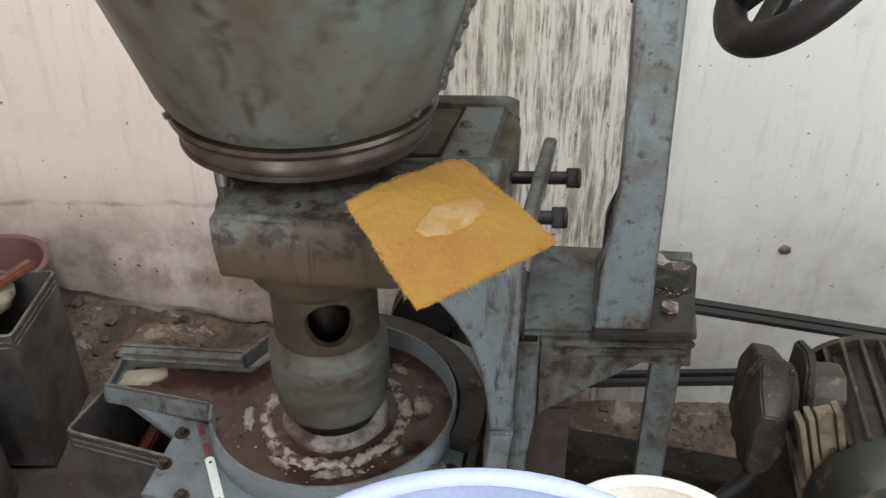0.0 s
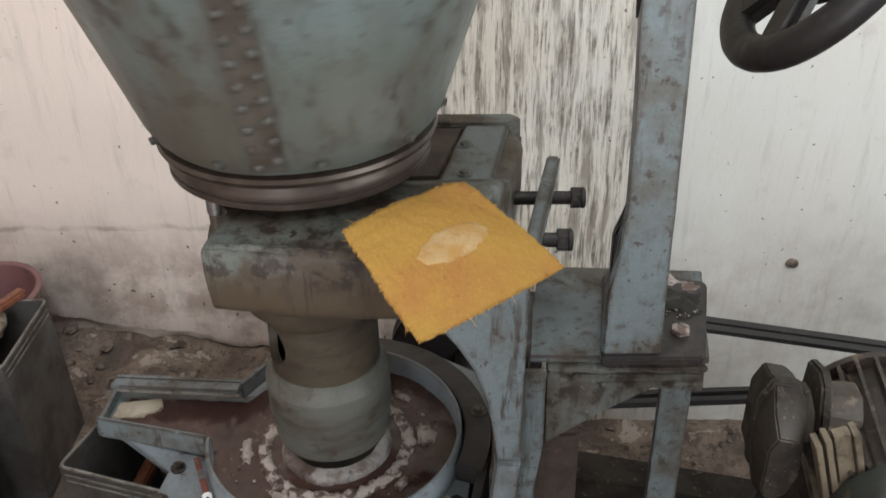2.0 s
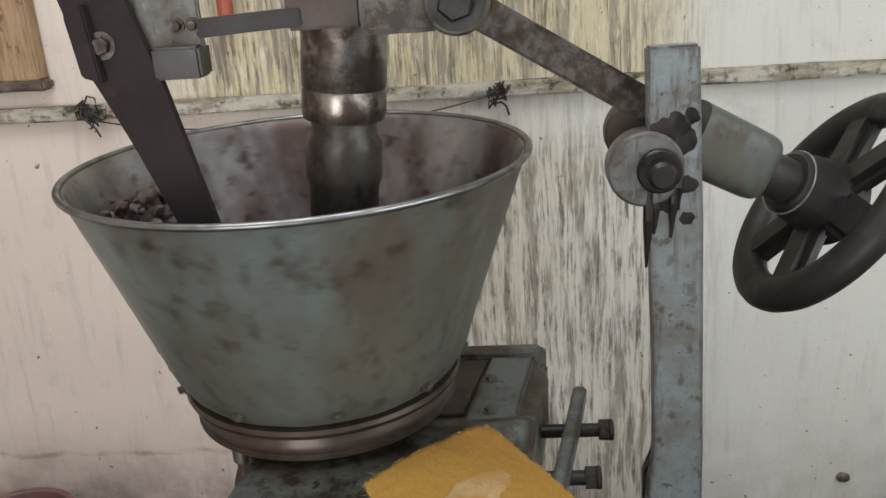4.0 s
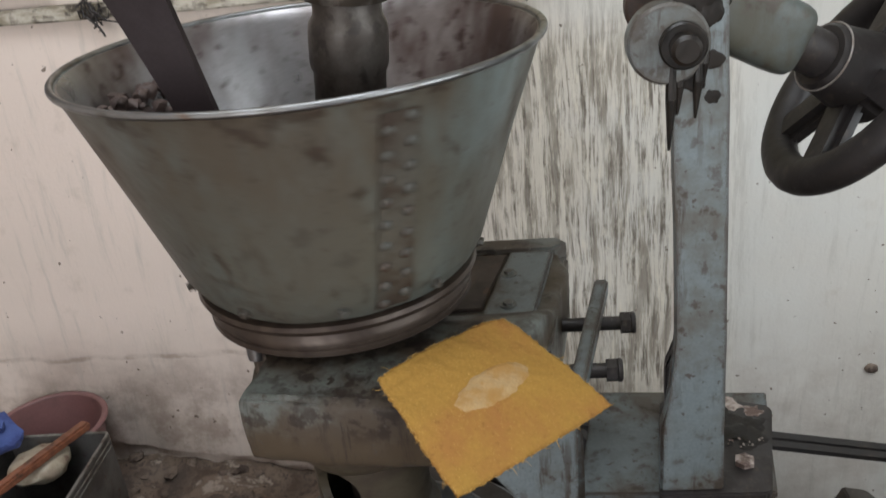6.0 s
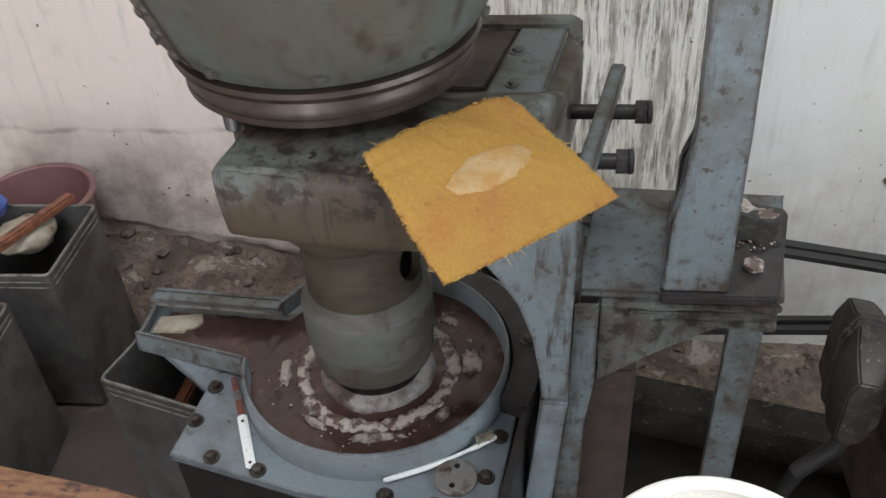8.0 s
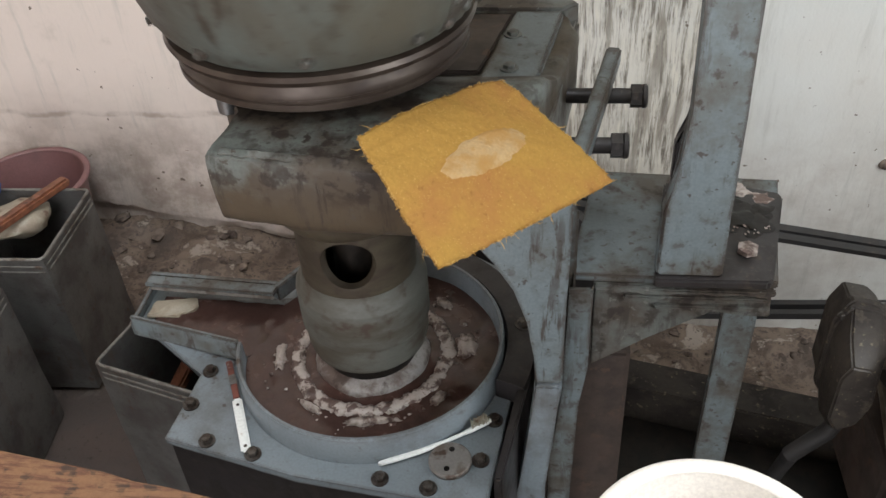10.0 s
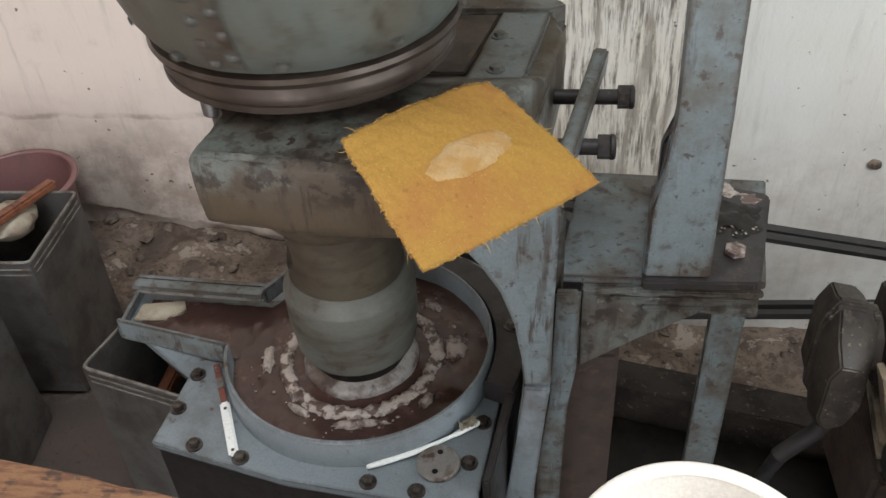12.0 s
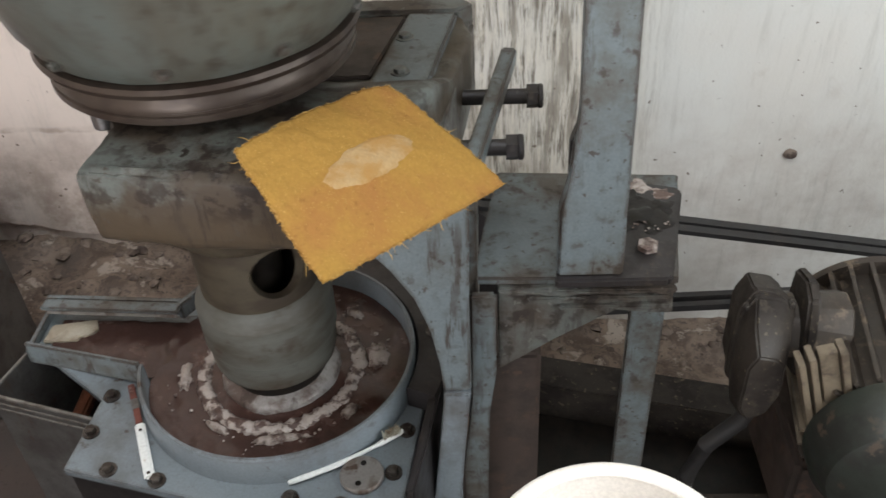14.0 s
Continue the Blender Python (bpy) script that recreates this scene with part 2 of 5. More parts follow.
DISC = surface("grey_steel_disc", (0.26, 0.245, 0.23), (0.16, 0.13, 0.11), (0.08, 0.05, 0.035), 30, (0.45, 0.65), (0.56, 0.64), (0.35, 0.55), 0.4, 0.2)
RUSTRED = surface("red_rust_blade", (0.17, 0.05, 0.035), (0.09, 0.03, 0.022), (0.3, 0.25, 0.22), 40, (0.45, 0.65), (0.6, 0.68), (0.4, 0.6))
FELT = surface("yellow_felt", (0.275, 0.153, 0.036), (0.245, 0.108, 0.036), (0.18, 0.086, 0.024), 7, (0.42, 0.72), (0.58, 0.7), (0.9, 1.0), 0.0, 0.8, chip_scale=130.0, specular=0.1)
FUZZ = surface("felt_fuzz", (0.42, 0.26, 0.085), (0.37, 0.21, 0.065), (0.3, 0.17, 0.05), 20, (0.42, 0.72), (0.58, 0.7), (0.9, 1.0), 0.0, 0.2, specular=0.1)
FELT_PALE = surface("worn_pale_felt", (0.335, 0.225, 0.11), (0.29, 0.16, 0.052), (0.29, 0.165, 0.06), 26, (0.40, 0.66), (0.5, 0.64), (0.9, 1.0), 0.0, 0.8, chip_scale=120.0, specular=0.1)
RUBBLE = surface("rubble", (0.19, 0.148, 0.118), (0.10, 0.074, 0.058), (0.06, 0.042, 0.034), 9, (0.4, 0.62), (0.5, 0.6), (0.7, 0.95), relief=0.9)
LEDGE = surface("dirty_ledge_plaster", (0.42, 0.39, 0.33), (0.2, 0.175, 0.125), (0.05, 0.04, 0.03), 12, (0.4, 0.6), (0.5, 0.6), (0.7, 0.95), relief=0.9, stretch=(0.7, 1, 2.5))
DARK_INTERIOR = surface("dark_window_interior", (0.05, 0.05, 0.055), (0.03, 0.03, 0.035), (0.1, 0.09, 0.08), 8, (0.45, 0.65), (0.6, 0.7), (0.3, 0.6))
CEIL = surface("limewashed_ceiling", (0.62, 0.58, 0.53), (0.5, 0.45, 0.4), (0.3, 0.25, 0.2), 3, (0.45, 0.7), (0.6, 0.7), (0.85, 0.95))


def warped(t, co, scale, amount):
    """Coordinates pushed about by a slow noise, so that runs wander."""
    n = t.nodes.new("ShaderNodeTexNoise")
    n.inputs["Scale"].default_value, n.inputs["Detail"].default_value = scale, 3
    t.links.new(co, n.inputs["Vector"])
    v = t.nodes.new("ShaderNodeVectorMath")
    v.operation = "MULTIPLY_ADD"
    t.links.new(n.outputs["Color"], v.inputs[0])
    v.inputs[1].default_value = (amount, 0.0, amount)
    t.links.new(co, v.inputs[2])
    return v.outputs[0]


def wall_material(name, streaks):
    """Old limewash: pinkish ground, rain-like black mould streaks in a band, specks and patched plaster."""
    m, t, b = nodes_of(name)
    co = t.nodes.new("ShaderNodeTexCoord").outputs["Object"]
    sep = t.nodes.new("ShaderNodeSeparateXYZ")
    t.links.new(co, sep.inputs[0])
    x, z = sep.outputs["X"], sep.outputs["Z"]
    broad = noise_tex(t, co, 1.7, 5, 0.55)
    mid = noise_tex(t, co, 9.0, 6, 0.65)
    fine = noise_tex(t, co, 120.0, 4, 0.6)
    hue = mix(t, ramp(t, x, -0.25, 0.35), (0.64, 0.555, 0.50), (0.57, 0.575, 0.55))
    col = mix(t, ramp(t, broad, 0.35, 0.7, 0.0, 0.45), hue, (0.55, 0.50, 0.44))
    col = mix(t, ramp(t, mid, 0.56, 0.75, 0.0, 0.45), col, (0.40, 0.35, 0.30))
    if streaks:
        drip = noise_tex(t, warped(t, co, 4.0, 0.030), 1.0, 7, 0.72, (36.0, 1.0, 3.2))
        thin = noise_tex(t, warped(t, co, 6.0, 0.020), 1.0, 6, 0.72, (95.0, 1.0, 5.5))
        wob = noise_tex(t, co, 2.6, 4, 0.6)
        band = times(t, times(t, ramp(t, x, -0.22, 0.06), ramp(t, x, 0.60, 0.36)), ramp(t, z, 1.17, 1.04, 0.22, 1.0))
        upper = times(t, times(t, ramp(t, z, 1.22, 1.26), ramp(t, x, -0.75, -0.45)), ramp(t, x, 0.60, 0.30))
        soak = t.nodes.new("ShaderNodeMath")
        soak.operation = "MAXIMUM"
        t.links.new(band, soak.inputs[0])
        t.links.new(upper, soak.inputs[1])
        soak = soak.outputs[0]
        col = mix(t, times(t, soak, ramp(t, wob, 0.3, 0.6, 0.25, 0.8)), col, (0.56, 0.515, 0.435))
        col = mix(t, times(t, upper, 0.7), col, (0.47, 0.41, 0.24))
        col = mix(t, times(t, soak, times(t, ramp(t, drip, 0.46, 0.60, 0.0, 0.9), ramp(t, noise_tex(t, co, 7.0, 3, 0.6), 0.32, 0.55, 0.35, 1.0))), col, (0.20, 0.168, 0.13))
        col = mix(t, times(t, soak, times(t, ramp(t, thin, 0.475, 0.60, 0.0, 0.9), ramp(t, noise_tex(t, co, 13.0, 5, 0.65), 0.38, 0.56, 0.25, 1.0))), col, (0.105, 0.086, 0.068))
        bald = noise_tex(t, co, 1.0, 6, 0.7, (55.0, 1.0, 11.0))
        col = mix(t, times(t, soak, ramp(t, bald, 0.52, 0.66, 0.0, 0.6)), col, (0.66, 0.61, 0.51))
        faint = ramp(t, drip, 0.50, 0.70, 0.0, 0.42)
        col = mix(t, faint, col, (0.36, 0.35, 0.32))
        line = t.nodes.new("ShaderNodeMath")
        line.operation = "MULTIPLY_ADD"
        t.links.new(noise_tex(t, co, 5.0, 4, 0.6), line.inputs[0])
        line.inputs[1].default_value = 0.06
        t.links.new(z, line.inputs[2])
        seam = times(t, ramp(t, line.outputs[0], 0.392, 0.400), ramp(t, line.outputs[0], 0.414, 0.404))
        col = mix(t, times(t, times(t, seam, ramp(t, x, -0.1, -0.4)), ramp(t, mid, 0.35, 0.6, 0.1, 0.7)), col, (0.30, 0.24, 0.20))
        foot = times(t, ramp(t, z, 0.52, 0.12), ramp(t, x, 0.25, -0.15, 0.4, 1.0))
        col = mix(t, times(t, foot, ramp(t, mid, 0.38, 0.62, 0.1, 0.75)), col, (0.25, 0.19, 0.155))
    speck = noise_tex(t, co, 46.0, 2, 0.5)
    col = mix(t, ramp(t, speck, 0.70, 0.735, 0.0, 0.85), col, (0.12, 0.09, 0.07))
    t.links.new(col, b.inputs["Base Color"])
    b.inputs["Roughness"].default_value = 0.9
    b.inputs["Specular IOR Level"].default_value = 0.2
    add = t.nodes.new("ShaderNodeMath")
    t.links.new(times(t, mid, 1.0), add.inputs[0])
    t.links.new(times(t, fine, 0.25), add.inputs[1])
    bump(t, b, add.outputs[0], 0.5, 0.006)
    return m


WALL = wall_material("limewashed_wall_with_mould", True)
WALL_PLAIN = wall_material("limewashed_wall", False)


def ground_material():
    m, t, b = nodes_of("oily_earth_floor")
    co = t.nodes.new("ShaderNodeTexCoord").outputs["Object"]
    sep = t.nodes.new("ShaderNodeSeparateXYZ")
    t.links.new(co, sep.inputs[0])
    big, mid, fine = noise_tex(t, co, 5.0, 6, 0.6), noise_tex(t, co, 22.0, 6, 0.65), noise_tex(t, co, 90.0, 4, 0.6)
    dark = mix(t, ramp(t, big, 0.35, 0.65), (0.045, 0.036, 0.032), (0.078, 0.057, 0.048))
    pale = mix(t, ramp(t, mid, 0.4, 0.62), (0.20, 0.150, 0.115), (0.085, 0.060, 0.045))
    crust = noise_tex(t, co, 11.0, 7, 0.7)
    pale = mix(t, ramp(t, crust, 0.56, 0.63, 0.0, 0.85), pale, (0.37, 0.315, 0.265))
    pale = mix(t, ramp(t, crust, 0.47, 0.38, 0.0, 0.9), pale, (0.055, 0.040, 0.032))
    col = mix(t, ramp(t, sep.outputs["Y"], 1.38, 1.60), dark, pale)
    col = mix(t, ramp(t, fine, 0.6, 0.68, 0.0, 0.8), col, (0.04, 0.03, 0.025))
    t.links.new(col, b.inputs["Base Color"])
    t.links.new(ramp(t, big, 0.3, 0.7, 0.55, 0.9), b.inputs["Roughness"])
    bump(t, b, mid, 0.8, 0.006)
    return m


GROUND = ground_material()

# ---- mesh helpers ----


def box(bm, x0, x1, y0, y1, z0, z1, bevel=0.002, m=None):
    r = bmesh.ops.create_cube(bm, size=1)
    vs = r["verts"]
    bmesh.ops.scale(bm, vec=(x1 - x0, y1 - y0, z1 - z0), verts=vs)
    bmesh.ops.translate(bm, vec=((x0 + x1) / 2, (y0 + y1) / 2, (z0 + z1) / 2), verts=vs)
    if m:
        bmesh.ops.transform(bm, matrix=m, verts=vs)
    if bevel:
        es = {e for v in vs for e in v.link_edges}
        bmesh.ops.bevel(bm, geom=list(es), offset=bevel, segments=2, affect="EDGES")
    return bm


def prism(bm, pts, axis, a, b, bevel=0.002):
    """A polygon pushed along an axis: axis z takes (x, y) points, axis y takes (x, z), axis x takes (y, z)."""
    def at(p, q, d):
        return {"z": (p, q, d), "y": (p, d, q), "x": (d, p, q)}[axis]
    lo = [bm.verts.new(at(p, q, a)) for p, q in pts]
    hi = [bm.verts.new(at(p, q, b)) for p, q in pts]
    n = len(pts)
    fs = [bm.faces.new(lo), bm.faces.new(hi[::-1])]
    fs += [bm.faces.new((lo[i], lo[(i + 1) % n], hi[(i + 1) % n], hi[i])) for i in range(n)]
    if bevel:
        es = {e for f in fs for e in f.edges}
        bmesh.ops.bevel(bm, geom=list(es), offset=bevel, segments=2, affect="EDGES")
    return bm


def lathe(bm, profile, m=None, segs=64, closed=False, arc=(0, 360)):
    """Turn (radius, height) points about z; m places it."""
    m = m or Matrix()
    full = abs(arc[1] - arc[0]) >= 359.9
    n = segs if full else segs + 1
    rings = []
    for r, z in profile:
        ring = []
        for i in range(n):
            a = radians(arc[0] + (arc[1] - arc[0]) * i / segs)
            ring.append(bm.verts.new(m @ Vector((r * math.cos(a), r * math.sin(a), z))))
        rings.append(ring)
    pairs = list(zip(rings, rings[1:])) + ([(rings[-1], rings[0])] if closed else [])
    for p, q in pairs:
        for i in range(n if full else n - 1):
            j = (i + 1) % n
            bm.faces.new((p[i], p[j], q[j], q[i]))
    if closed and not full:
        bm.faces.new([r[0] for r in rings]), bm.faces.new([r[-1] for r in rings])
    if not closed and full:
        for ring in (rings[0], rings[-1]):
            if (ring[0].co - ring[n // 2].co).length > 1e-4:
                bm.faces.new(ring)
    return bm


def rod(bm, p, q, r, r2=None, segs=24, bevel=0.0):
    p, q = Vector(p), Vector(q)
    m = Matrix.Translation(p) @ (q - p).to_track_quat("Z", "Y").to_matrix().to_4x4()
    h, r2 = (q - p).length, r if r2 is None else r2
    e = bevel
    prof = [(r - e, 0), (r, e), (r2, h - e), (r2 - e, h)] if e else [(r, 0), (r2, h)]
    return lathe(bm, prof, m, segs)


def tube(bm, pts, r, segs=10):
    pts = [Vector(p) for p in pts]
    rings = []
    for i, p in enumerate(pts):
        d = (pts[min(i + 1, len(pts) - 1)] - pts[max(i - 1, 0)]).normalized()
        q = d.to_track_quat("Z", "Y")
        rings.append([bm.verts.new(p + q @ Vector((r * math.cos(a), r * math.sin(a), 0))) for a in np.linspace(0, 2 * math.pi, segs, endpoint=False)])
    for a, b in zip(rings, rings[1:]):
        for i in range(segs):
            bm.faces.new((a[i], a[(i + 1) % segs], b[(i + 1) % segs], b[i]))
    bm.faces.new(rings[0]), bm.faces.new(rings[-1])
    return bm


def bar(bm, p, q, w, h, bevel=0.002, up=(0, 0, 1)):
    """A straight bar from p to q, w wide and h high across."""
    p, q = Vector(p), Vector(q)
    x = (q - p).normalized()
    y = Vector(up).cross(x).normalized()
    z = x.cross(y)
    m = Matrix((x, y, z)).transposed().to_4x4()
    m.translation = (p + q) / 2
    return box(bm, -(q - p).length / 2, (q - p).length / 2, -w / 2, w / 2, -h / 2, h / 2, bevel, m)


def hexbolt(bm, p, d, r, h, washer=True):
    p, d = Vector(p), Vector(d).normalized()
    if washer:
        rod(bm, p, p + d * h * 0.25, r * 1.5, segs=20)
    m = Matrix.Translation(p + d * h * 0.2) @ d.to_track_quat("Z", "Y").to_matrix().to_4x4() @ pose(0, 0, 0, 0, 0, 17)
    return lathe(bm, [(r, 0), (r, h * 0.7), (r * 0.85, h * 0.8)], m, 6)


def lump(bm, c, r, seed, flat=1.0, sub=2, amp=0.35):
    vs = bmesh.ops.create_icosphere(bm, subdivisions=sub, radius=r)["verts"]
    for v in vs:
        n = noise.noise(v.co * (1.6 / r) + Vector((seed * 3.1, seed * 1.7, seed)))
        v.co = v.co * (1 + amp * n)
        v.co.z *= flat
        v.co += Vector(c)
    return bm


def roughen(bm, amp, scale, seed=0.0):
    bm.normal_update()
    for v in bm.verts:
        v.co += v.normal * amp * noise.noise(v.co * scale + Vector((seed, 0, 0)))
    return bm


def cut(bm, length):
    for _ in range(5):
        es = [e for e in bm.edges if e.calc_length() > length]
        if not es or len(bm.faces) > 20000:
            break
        bmesh.ops.subdivide_edges(bm, edges=es, cuts=1, use_grid_fill=True)
    return bm


def mesh_of(name, bm, material, angle=35):
    bmesh.ops.recalc_face_normals(bm, faces=bm.faces)
    me = bpy.data.meshes.new(name)
    bm.to_mesh(me)
    bm.free()
    me.materials.append(material)
    me.polygons.foreach_set("use_smooth", [True] * len(me.polygons))
    me.set_sharp_from_angle(angle=radians(angle))
    return me


def thing(name, base, label, category, group=""):
    ob = new(name)
    ob.location, ob.empty_display_size = base, 0.05
    return tagged(ob, label, category, group)


def root_of(ob):
    p = Vector(ob.location)
    while ob.parent:
        ob = ob.parent
        p += Vector(ob.location)
    return p


def part(name, bm, material, parent, label="", angle=35):
    """Links a bmesh given in world places as one mesh under a thing or a part."""
    bmesh.ops.translate(bm, vec=-root_of(parent), verts=bm.verts)
    ob = new(name, mesh_of(name, bm, material, angle))
    ob.parent = parent
    return tagged(ob, label)


def single(name, bm, material, base, label, category, group="", kind="", angle=35):
    bmesh.ops.translate(bm, vec=-Vector(base), verts=bm.verts)
    ob = new(name, mesh_of(name, bm, material, angle))
    ob.location = base
    return tagged(ob, label, category, group, kind)


def B():
    return bmesh.new()


AX, AY = -0.167, 1.20     # the axis of the mill
AXIS = pose(AX, AY, 0)

# ---- the room ----


def floor_height(x, y):
    s = min(1, max(0, (x + 0.02) / 0.25))
    z = -0.27 * s * s * (3 - 2 * s)
    m = min(1, max(0, (y - 1.45) / 0.5)) * (1 - min(1, max(0, (x - 0.1) / 0.3)))
    z += (0.055 - 0.10 * min(0.55, max(0.0, x + 1.0))) * m
    n = noise.fractal(Vector((x * 6, y * 11, 0)), 1.0, 2.0, 4)
    return z + n * (0.006 + 0.03 * min(1, max(0, (y - 1.4) / 0.3)))


def room():
    bm = B()
    xs, ys = np.arange(-1.95, 2.36, 0.03), np.arange(-2.45, 2.06, 0.03)
    grid = [[bm.verts.new((x, y, floor_height(x, y))) for y in ys] for x in xs]
    for i in range(len(xs) - 1):
        for j in range(len(ys) - 1):
            bm.faces.new((grid[i][j], grid[i + 1][j], grid[i + 1][j + 1], grid[i][j + 1]))
    tagged(new("floor", mesh_of("floor", bm, GROUND, 60)), "dark oily earth floor with rubble along the wall", "floor", kind="structure")
    bm = B()
    box(bm, -2.1, 2.5, 2.0, 2.2, -0.6, 3.0, 0)
    tagged(new("wall_north", mesh_of("wall_north", bm, WALL)), "stained limewashed wall with black mould streaks", "wall", kind="structure")
    bm = B()
    box(bm, -2.1, -1.9, -2.4, 2.0, -0.6, 3.0, 0)
    tagged(new("wall_west", mesh_of("wall_west", bm, WALL_PLAIN)), "plain limewashed wall", "wall", kind="structure")
    bm = B()
    for y0, y1, z0, z1 in ((-2.4, -1.3, -0.6, 3.0), (0.6, 2.0, -0.6, 3.0), (-1.3, 0.6, -0.6, 1.1), (-1.3, 0.6, 2.4, 3.0)):
        box(bm, 2.3, 2.5, y0, y1, z0, z1, 0)
    tagged(new("wall_east", mesh_of("wall_east", bm, WALL_PLAIN)), "limewashed wall with a window opening", "wall", kind="structure")
    bm = B()
    for x0, x1, z0, z1 in ((-2.1, -1.5, -0.6, 3.0), (0.0, 2.5, -0.6, 3.0), (-1.5, 0.0, 2.4, 3.0), (-1.5, 0.0, -0.6, -0.05)):
        box(bm, x0, x1, -2.6, -2.4, z0, z1, 0)
    tagged(new("wall_south", mesh_of("wall_south", bm, WALL_PLAIN)), "limewashed wall with an open doorway", "wall", kind="structure")
    bm = B()
    for x0, x1, y0, y1 in ((-2.1, -1.0, -2.6, 2.2), (0.6, 2.5, -2.6, 2.2), (-1.0, 0.6, -2.6, 0.05), (-1.0, 0.6, 1.25, 2.2)):
        box(bm, x0, x1, y0, y1, 3.0, 3.15, 0)
    tagged(new("ceiling", mesh_of("ceiling", bm, CEIL)), "limewashed ceiling with a roof light opening", "ceiling", kind="structure")
    # the plaster ledge across the wall
    bm = B()
    box(bm, -1.9, 2.3, 1.972, 2.0, 1.222, 1.252, 0.004)
    cut(bm, 0.05)
    roughen(bm, 0.006, 16)
    tagged(new("trim", mesh_of("trim", bm, LEDGE, 60)), "narrow dirty plaster ledge along the wall", "ledge", kind="structure")


room()

# ---- rubble and loose stones at the wall ----


def rubble():
    rnd = random.Random(4)
    bm = B()
    for i in range(170):
        x, y = rnd.uniform(-1.15, -0.15), 2.0 - abs(rnd.gauss(0, 0.2)) - 0.02
        r = 0.004 + 0.016 * rnd.random() ** 3
        lump(bm, (x, y, floor_height(x, y) + r * 0.15), r, i, 0.45, 1, 0.8)
    for i in range(130):
        x, y = rnd.uniform(0.2, 1.5), 2.0 - abs(rnd.gauss(0, 0.13)) - 0.02
        r = 0.004 + 0.018 * rnd.random() ** 3
        lump(bm, (x, y, floor_height(x, y) + r * 0.25), r, i + 500, 0.6, 1, 0.7)
    ob = new("rubble", mesh_of("rubble", bm, RUBBLE, 60))
    tagged(ob, "broken plaster and dirt lying along the wall", "rubble", kind="stuff")


rubble()


def plaster_edge():
    """Plaster broken off above the dirt: a wedge with a ragged, undercut lower edge."""
    bm = B()
    rows = []
    for i in range(121):
        x = -1.12 + 0.95 * i / 120
        e = 0.092 - 0.19 * (x + 0.93) + 0.020 * noise.noise(Vector((x * 5, 0, 0))) + 0.016 * noise.noise(Vector((x * 19, 3, 0))) + 0.007 * noise.noise(Vector((x * 60, 5, 0)))
        d = 0.015 + 0.006 * noise.noise(Vector((x * 14, 9, 0)))
        rows.append([bm.verts.new(p) for p in ((x, 1.9995, e + 0.16), (x, 1.997 - d * 0.5, e + 0.07), (x, 2.0 - d, e + 0.008), (x, 2.001 - d, e), (x, 2.004, e + 0.004))])
    for p, q in zip(rows, rows[1:]):
        for k in range(4):
            bm.faces.new((p[k], p[k + 1], q[k + 1], q[k]))
    tagged(new("trim_1", mesh_of("trim_1", bm, WALL, 50)), "broken lower edge of the wall plaster", "plaster", kind="structure")


plaster_edge()

# ---- the mill ----


